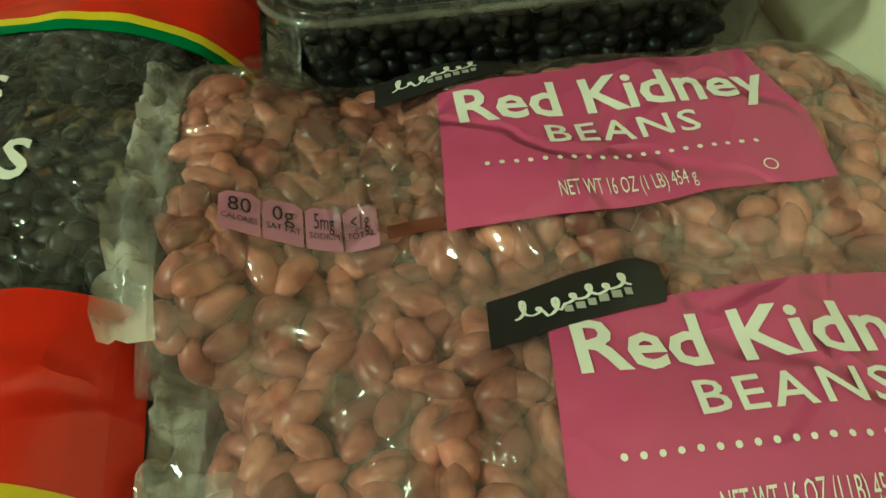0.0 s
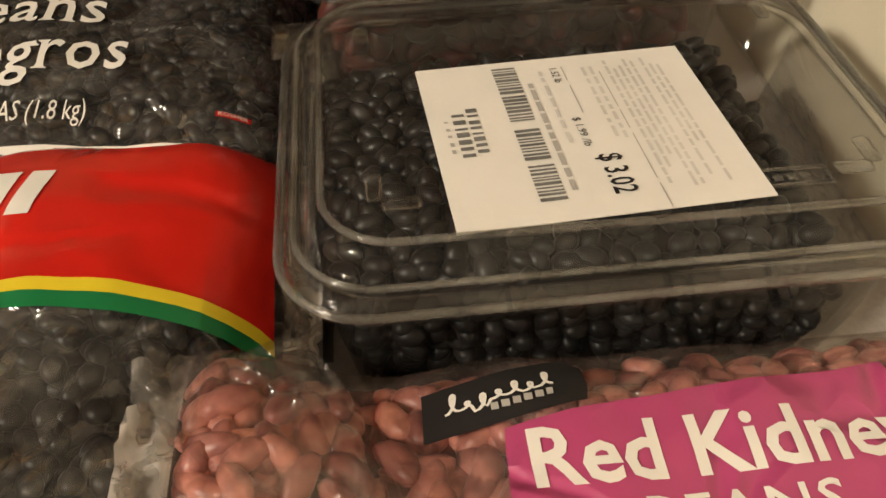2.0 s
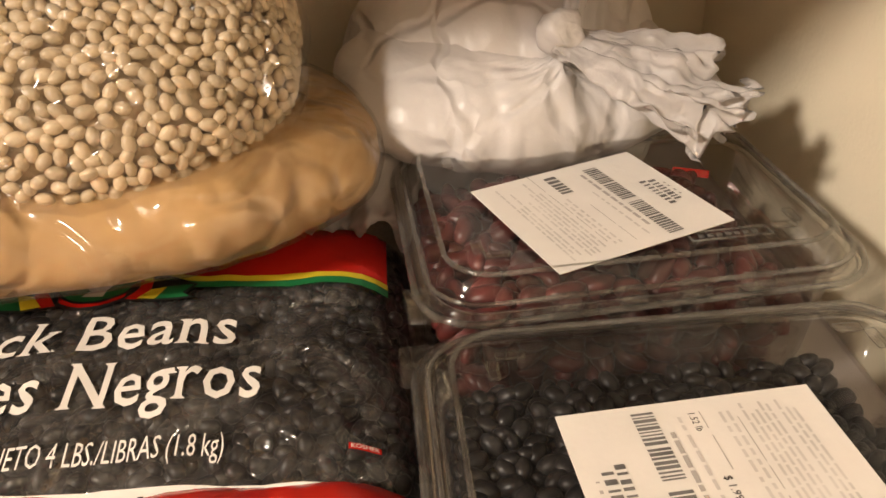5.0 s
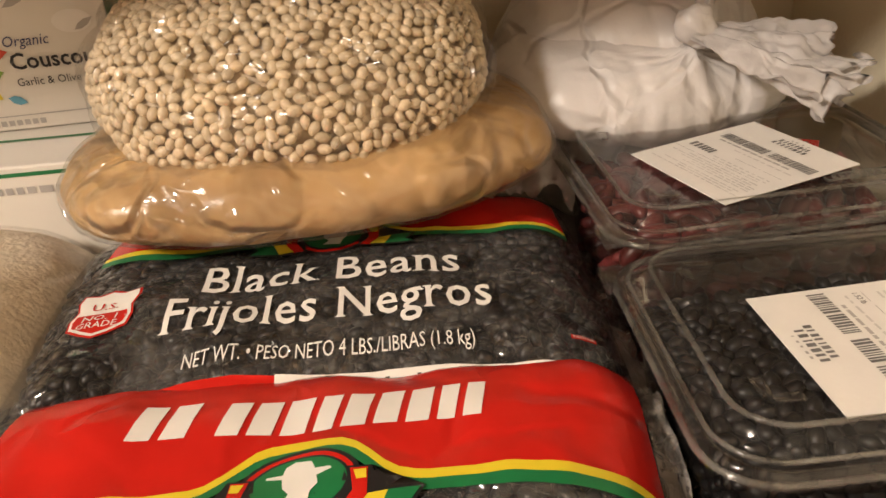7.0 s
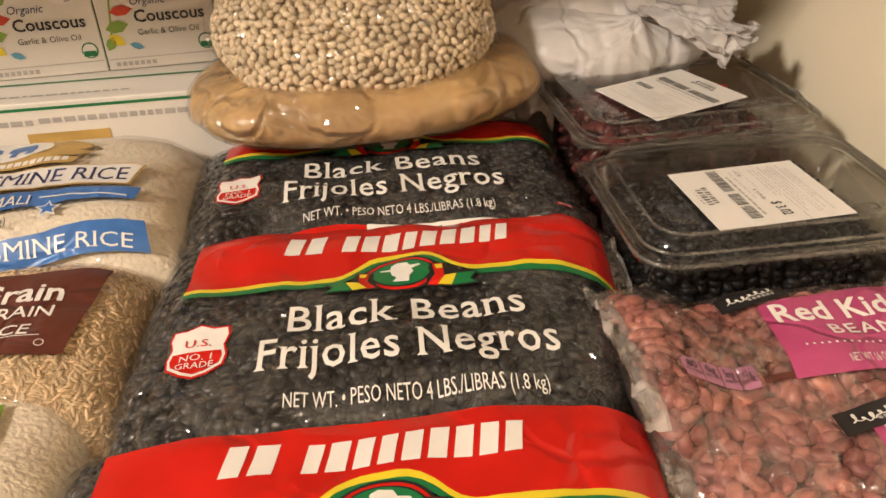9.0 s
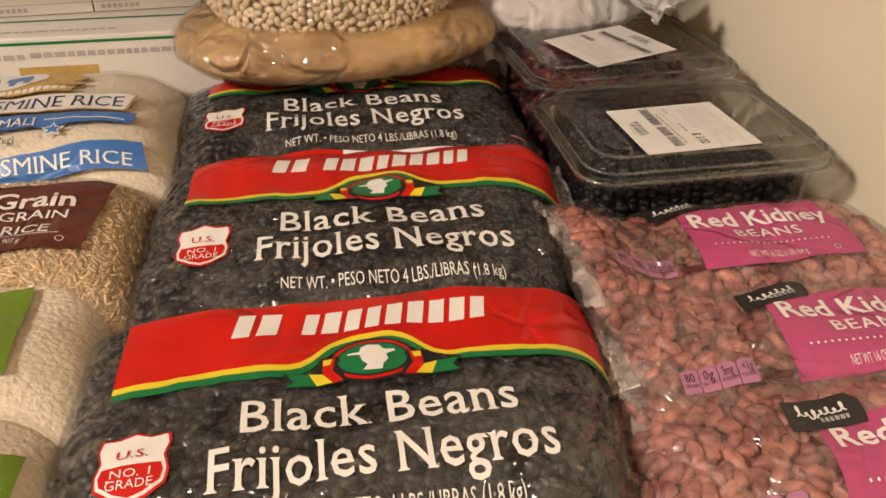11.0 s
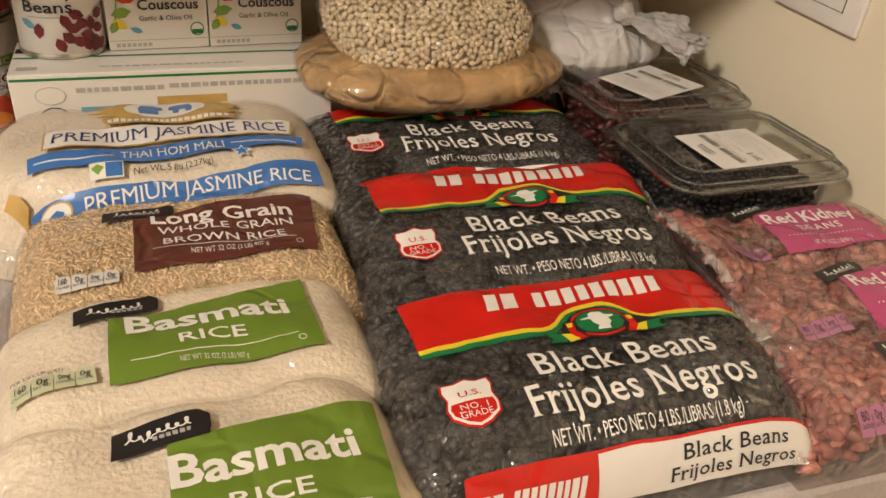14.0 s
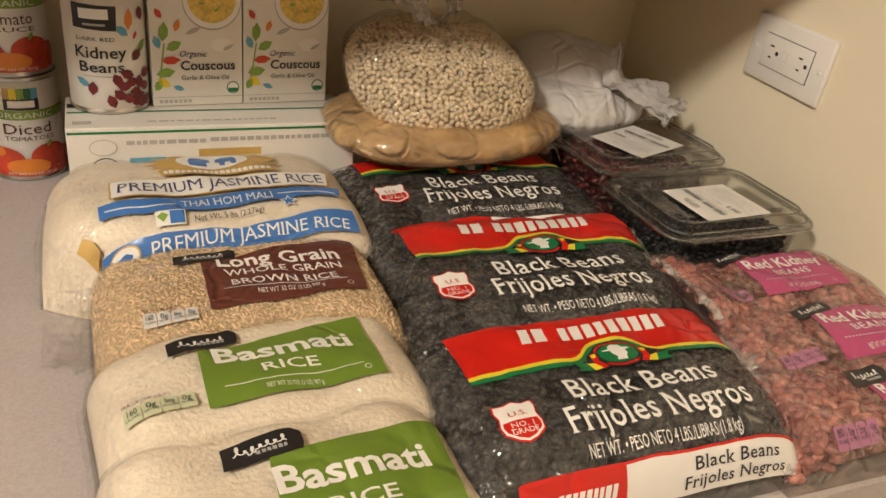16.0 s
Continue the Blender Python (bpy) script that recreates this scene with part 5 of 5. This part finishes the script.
# ---- tins ----
def revolve(profile, n=48):
    bm = bmesh.new()
    rows = [[bm.verts.new((r * math.cos(math.tau * i / n), r * math.sin(math.tau * i / n), z)) for i in range(n)] for r, z in profile]
    for a, b in zip(rows, rows[1:]):
        for i in range(n):
            j = (i + 1) % n
            bm.faces.new((a[i], a[j], b[j], b[i]))
    bm.faces.new(rows[0][::-1])
    bm.faces.new(rows[-1])
    return bm


class Wrap:
    """Prints laid round a tin: x along the label from its middle, y up."""

    def __init__(self, parent, r, turn):
        self.parent, self.r, self.turn = parent, r, radians(turn)

    def lay(self, name, bm, material, layer=0, label=""):
        grid_cut(bm, 0.004)
        for v in bm.verts:
            a, r = self.turn + v.co.x / self.r, self.r + 0.0003 + 0.00025 * layer
            v.co = Vector((r * math.cos(a), r * math.sin(a), v.co.y))
        return part(name, bm, material, self.parent, label)

    def panel(self, name, pts, material, layer=0, label=""):
        return self.lay(name, outline(pts), material, layer, label)

    def text(self, body, x0, x1, y0, y1, material, layer=3, **kw):
        return self.lay("lettering", letters(body, x0, x1, y0, y1, **kw), material, layer)

    def box(self, name, x0, x1, y0, y1, material, layer=0, label=""):
        return self.panel(name, [(x0, y0), (x1, y0), (x1, y1), (x0, y1)], material, layer, label)


R = 0.0355


def tin(name, label, x, y, z, turn):
    o = thing(name, label, "tin can", "food tins")
    o.matrix_world = Matrix.Translation((x, y, z))
    part("tin_body", revolve([(R - 0.003, 0), (R + 0.0008, 0.0005), (R + 0.0008, 0.003), (R - 0.0005, 0.0045), (R - 0.0005, 0.1065), (R + 0.0008, 0.108), (R + 0.0008, 0.111), (R - 0.002, 0.111), (R - 0.003, 0.107)]), M_TIN, o, "silver tin with rolled rims")
    part("paper_label", revolve([(R - 0.0006, 0.0048), (R, 0.005), (R, 0.106), (R - 0.0006, 0.1062)]), M_PAPER, o, "white printed paper label")
    return o, Wrap(o, R, turn)


def kidney_tin(x, y, z, turn):
    o, w = tin("tin_of_kidney_beans", "white tin of dark red kidney beans with printed beans and leaves", x, y, z, turn)
    w.panel("name_patch", [(-0.026, 0.080), (0.012, 0.078), (0.013, 0.100), (-0.026, 0.102)], M_INK, 1, "black printed patch")
    w.box("trade_name", -0.019, 0.006, 0.0885, 0.0975, M_WHITE, 2)
    w.box("trade_name", -0.016, 0.003, 0.0825, 0.0845, M_GREYINK, 2)
    w.text("DARK RED", -0.023, 0.010, 0.0690, 0.0725, M_INK)
    w.text("Kidney", -0.0255, 0.0195, 0.0535, 0.0640, M_INK, weight=0.012)
    w.text("Beans", -0.0225, 0.0165, 0.0405, 0.0500, M_INK, weight=0.012)
    w.box("rule", -0.020, 0.012, 0.0360, 0.0368, M_GREYINK, 1)
    for cx, cy, ln, wd, ang, m in ((0.024, 0.088, 0.020, 0.009, 85, M_ORANGE), (0.017, 0.078, 0.014, 0.008, -40, M_SKY), (-0.021, 0.030, 0.015, 0.007, -30, M_SKY), (0.038, 0.062, 0.016, 0.008, 40, M_LEAF), (0.030, 0.073, 0.008, 0.004, 60, M_TOMATO)):
        w.panel("printed_leaf", leaf(cx, cy, ln, wd, ang), m, 1)
    rng = random.Random(5)
    for i, (cx, cy) in enumerate(((0.004, 0.013), (0.011, 0.019), (0.019, 0.015), (0.027, 0.020), (0.034, 0.014), (0.015, 0.027), (0.023, 0.030), (0.031, 0.029), (0.038, 0.024), (0.010, 0.033), (0.019, 0.038), (0.040, 0.036), (-0.012, 0.025), (0.030, 0.055), (0.037, 0.092), (0.026, 0.012), (0.033, 0.009), (0.040, 0.010))):
        w.panel("printed_bean", leaf(cx, cy, 0.0135, 0.0095, rng.uniform(0, 180)), M_KBEANPRINT, 2 + i % 3)
    return o


def tomato_tin(x, y, z, turn, words):
    o, w = tin("tin_of_tomatoes", "white and green tin of organic tomatoes with printed tomatoes", x, y, z, turn)
    for i, m in enumerate((M_GOLD, M_YELLOW, M_LEAF, M_GREEN, M_SKY)):
        w.box("colour_bar", -0.016 + i * 0.0065, -0.0098 + i * 0.0065, 0.0885, 0.100, m, 1)
    w.box("name_patch", -0.016, 0.0165, 0.0775, 0.0895, M_INK, 1, "black printed patch")
    w.box("trade_name", -0.012, 0.0125, 0.0800, 0.0872, M_WHITE, 2)
    w.box("green_band", -0.060, 0.060, 0.0670, 0.0770, M_LEAF, 1, "green printed band")
    w.text("ORGANIC", -0.026, 0.030, 0.0690, 0.0748, M_WHITE)
    w.text(words[0], -0.019, 0.026, 0.0520, 0.0630, M_BROWNPRINT)
    w.text(words[1], -0.019, 0.028, 0.0450, 0.0495, M_BROWNPRINT)
    w.box("red_base", -0.060, 0.060, 0.0052, 0.0120, M_TOMATO, 1, "red printed base")
    for cx, cy, rx, ry, m, k in ((-0.022, 0.022, 0.020, 0.015, M_TOMATO, 2), (0.022, 0.026, 0.019, 0.014, M_TOMATO, 2), (0.042, 0.020, 0.014, 0.012, M_TOMATO, 3), (0.000, 0.016, 0.021, 0.009, M_ORANGE, 4), (-0.030, 0.032, 0.010, 0.006, M_ORANGE, 4)):
        w.panel("printed_tomato", ring(cx, cy, rx, ry), m, k)
    w.panel("stalk", leaf(0.022, 0.040, 0.010, 0.004, 60), M_LEAF, 5)
    w.text("NET WT 14.5 OZ (411g)", -0.020, 0.026, 0.0070, 0.0100, M_WHITE, 5)
    return o


kidney_tin(-0.4040, 0.622, BOX_Z, -101)
tomato_tin(-0.479, 0.721, TOP, -94, ("Diced", "TOMATOES"))
tomato_tin(-0.482, 0.721, TOP + 0.1112, -97, ("Tomato", "SAUCE"))


# ---- soft bags at the back ----
def blob(c, r, lump, seed, flat=0.0, folds=None, nu=72, nv=44, power=2.4, shrink=0.0, low=None, ridge=0.0, fold_lines=0.0, tilt=0.0, pull=0.026):
    """A heavy soft bag: a lumpy, flattened body. folds: (x, y, z, count, depth) of creases that run to a knot."""
    bm = bmesh.new()
    rows = []
    for j in range(nv + 1):
        th = math.pi * j / nv - math.pi / 2
        row = []
        for i in range(nu):
            ph = math.tau * i / nu
            cx, sx = math.cos(ph), math.sin(ph)
            e = 2 / power
            d = Vector((math.copysign(abs(cx) ** e, cx) * math.cos(th), math.copysign(abs(sx) ** e, sx) * math.cos(th), math.copysign(abs(math.sin(th)) ** 0.9, math.sin(th))))
            p = Vector((d.x * (r[0] - shrink), d.y * (r[1] - shrink), d.z * (r[2] - shrink)))
            p.z += tilt * p.y
            k = lump * (noise.noise(Vector((p.x * 18 + seed, p.y * 18, p.z * 18))) + 0.45 * noise.noise(Vector((p.x * 48, p.y * 48 + seed, p.z * 48))))
            if ridge:
                k += ridge * (abs(noise.noise(Vector((p.x * 42 + seed, p.y * 9, p.z * 9)))) - 0.25) + ridge * 0.5 * abs(noise.noise(Vector((p.x * 95, p.y * 16 + seed, p.z * 20))))
            if fold_lines:
                for q0, w0 in ((0.0, 1.0), (7.7, 0.7)):
                    s0 = noise.noise(Vector((p.x * 26 + seed + q0, p.y * 7, p.z * 7 + q0)))
                    k -= fold_lines * w0 * math.exp(-(s0 / 0.05) ** 2)
            if folds:
                q = p - Vector(folds[:3])
                ang, dist = math.atan2(q.y, q.x), q.length
                k += folds[4] * math.sin(ang * folds[3] + 3 * noise.noise(q * 14)) * math.exp(-dist * 10)
                p = p.lerp(Vector(folds[:3]), 0.55 * math.exp(-(math.hypot(q.x, q.y) / pull) ** 2) if p.z > 0 else 0)
            p = Vector(c) + p + p.normalized() * k
            if low is not None and p.z < low:
                p.z = low + (p.z - low) * 0.04
            row.append(bm.verts.new(p))
        rows.append(row)
    for a, b in zip(rows, rows[1:]):
        for i in range(nu):
            j = (i + 1) % nu
            bm.faces.new((a[i], a[j], b[j], b[i]))
    bmesh.ops.remove_doubles(bm, verts=bm.verts[:], dist=1e-5)
    return bm


o = thing("tan_bag", "tan soft bag wrapped in clear plastic on a black bean bag", "bag")
part("bag_body", blob((-0.090, 0.520, 0.1185), (0.126, 0.088, 0.031), 0.0045, 3.0, power=2.8, ridge=0.0018, fold_lines=0.0008, nu=220, nv=70, low=0.0925), M_TAN, o, "tan flour-filled bag")
part("wrap", blob((-0.090, 0.520, 0.1185), (0.128, 0.090, 0.033), 0.0045, 3.0, power=2.8, ridge=0.0018, fold_lines=0.0008, nu=220, nv=70, low=0.0915), M_WRAP, o, "clear wrinkled plastic wrap")

o = thing("bag_of_white_beans", "knotted clear bag of small white beans on a tan bag", "bag of beans")
WB_C, WB_R, WB_T = (-0.092, 0.532, 0.166), (0.101, 0.086, 0.048), 0.26
part("fill", blob(WB_C, WB_R, 0.004, 5.0, shrink=0.006, tilt=WB_T), M_NAVYFILL, o, "pale mass of beans")
spots, rng = [], random.Random(77)
src = blob(WB_C, WB_R, 0.004, 5.0, shrink=0.0028, nu=300, nv=170, tilt=WB_T)
src.normal_update()
tris = [(f.calc_center_median(), f.normal.copy()) for f in src.faces]
src.free()
rng.shuffle(tris)
cells, GAP = {}, 0.0044
for c0, n0 in tris:
    if c0.y > 0.585:
        continue
    key = tuple(int(math.floor(q / GAP)) for q in c0)
    near = [q for k in itertools.product((-1, 0, 1), repeat=3) for q in cells.get((key[0] + k[0], key[1] + k[1], key[2] + k[2]), ())]
    if any((q - c0).length < GAP for q in near):
        continue
    cells.setdefault(key, []).append(c0)
    n1 = (n0 + Vector((rng.gauss(0, 0.22), rng.gauss(0, 0.22), rng.gauss(0, 0.22)))).normalized()
    t1 = n1.orthogonal().normalized()
    t1.rotate(Matrix.Rotation(rng.uniform(0, math.tau), 3, n1))
    spots.append((np.array(c0 - n0 * rng.uniform(0, 0.0007)), np.array([t1, n1.cross(t1), n1]).T, np.array((0.0037, 0.0026, 0.0024)) * rng.uniform(0.9, 1.1)))
scatter_mesh("bean_filling", spots, BEAN, M_NAVY, o, "small cream-coloured beans")
part("film", blob(WB_C, (WB_R[0] + 0.002, WB_R[1] + 0.002, WB_R[2] + 0.004), 0.005, 5.0, folds=(-0.015, -0.02, 0.066, 17, 0.006), tilt=WB_T), M_FILM_THIN, o, "clear wrinkled plastic film")
part("knot", scrap((-0.112, 0.512, 0.222), (-0.162, 0.502, 0.262), 0.014, 0.090, 8, 0.012), M_SEAL, o, "gathered clear plastic top")
part("knot", scrap((-0.108, 0.512, 0.224), (-0.092, 0.506, 0.276), 0.012, 0.045, 12, 0.012), M_SEAL, o, "gathered clear plastic top")

o = thing("white_carrier_bag", "knotted white plastic carrier bag behind the clear tubs", "plastic bag")
part("bag_body", blob((0.118, 0.600, 0.100), (0.092, 0.080, 0.089), 0.004, 9.0, ridge=0.0035, folds=(0.0035, -0.092, 0.059, 7, 0.0012), low=TOP + 0.001, nu=220, nv=120, power=2.2, pull=0.036), M_WHITEBAG, o, "creased white plastic")
for k, (a, b, w0, w1, amp, sag) in enumerate((((0.121, 0.508, 0.158), (0.176, 0.454, 0.134), 0.018, 0.030, 0.006, 0.003), ((0.124, 0.510, 0.162), (0.184, 0.454, 0.144), 0.018, 0.040, 0.007, -0.002),
                                              ((0.122, 0.508, 0.160), (0.172, 0.458, 0.142), 0.018, 0.044, 0.008, 0.0), ((0.123, 0.512, 0.162), (0.180, 0.482, 0.152), 0.018, 0.036, 0.007, -0.004))):
    part("handle", scrap(a, b, w0, w1, 21 + 4 * k, amp, n=48, m=40, curl=0.7, sag=sag), M_WHITEBAG, o, "crumpled tied handle")
part("handle", scrap((0.125, 0.511, 0.160), (0.135, 0.526, 0.194), 0.008, 0.014, 29, 0.004), M_WHITEBAG, o, "short twisted plastic end")
part("bag_fold", blob((0.112, 0.556, 0.126), (0.088, 0.062, 0.029), 0.004, 4.0, ridge=0.004, folds=(0.0095, -0.046, 0.032, 21, 0.0009), pull=0.016, nu=200, nv=90, tilt=0.22), M_WHITEBAG, o, "smooth bulging white plastic")
part("bag_corner", scrap((0.040, 0.560, 0.120), (0.020, 0.484, 0.086), 0.060, 0.050, 33, 0.006, n=40, m=26, curl=0.5, sag=-0.004), M_WHITEBAG, o, "thin crumpled white bag corner")
for x, y, z, w, h, t in ((0.186, 0.5130, 0.126, 0.030, 0.0045, -50), (0.198, 0.5145, 0.118, 0.018, 0.003, -42), (0.190, 0.5010, 0.086, 0.020, 0.004, -12)):
    bm = outline([(-w / 2, -h / 2), (w / 2, -h / 2), (w / 2, h / 2), (-w / 2, h / 2)])
    bmesh.ops.transform(bm, matrix=Matrix.Translation((x, y, z)) @ Matrix.Rotation(radians(70), 4, "X") @ Matrix.Rotation(radians(t), 4, "Z"), verts=bm.verts[:])
    part("red_print", bm, M_RED, o, "faded red printed bar")
bm = bmesh.new()
bmesh.ops.create_icosphere(bm, subdivisions=3, radius=0.011)
for v in bm.verts:
    v.co += v.co.normalized() * 0.004 * noise.noise(v.co * 130)
bmesh.ops.translate(bm, verts=bm.verts[:], vec=(0.122, 0.509, 0.160))
part("knot", bm, M_WHITEBAG, o, "tight plastic knot")

# ---- folded printed end of the brown rice bag ----
bm = scrap((-0.318, 0.281, 0.064), (-0.266, 0.287, 0.067), 0.006, 0.011, 5, 0.003, n=20, m=8, curl=0.5)
fold = part("bag_fold", bm, M_BROWNPRINT, bpy.data.objects["bag_of_rice"], "dark brown folded film end")
fold.matrix_parent_inverse = Matrix.Translation((0.36, -0.335, -TOP))

# ---- loose film and blue edge at the end of the jasmine bag ----
jasmine = bpy.data.objects["bag_of_jasmine_rice"]
home_jas = Matrix.Translation((0.36, -0.44, -TOP))
flap = part("film_flap", scrap((-0.462, 0.400, 0.050), (-0.470, 0.338, 0.0215), 0.050, 0.060, 14, 0.004, n=22, m=16, curl=0.1), M_FILM_THIN, jasmine, "loose clear film end")
flap.matrix_parent_inverse = home_jas
edge = part("blue_edge", scrap((-0.4865, 0.446, 0.034), (-0.474, 0.535, 0.060), 0.004, 0.004, 3, 0.0015, n=22, m=3, curl=0.2), M_BLUE, jasmine, "narrow blue printed edge")
edge.matrix_parent_inverse = home_jas
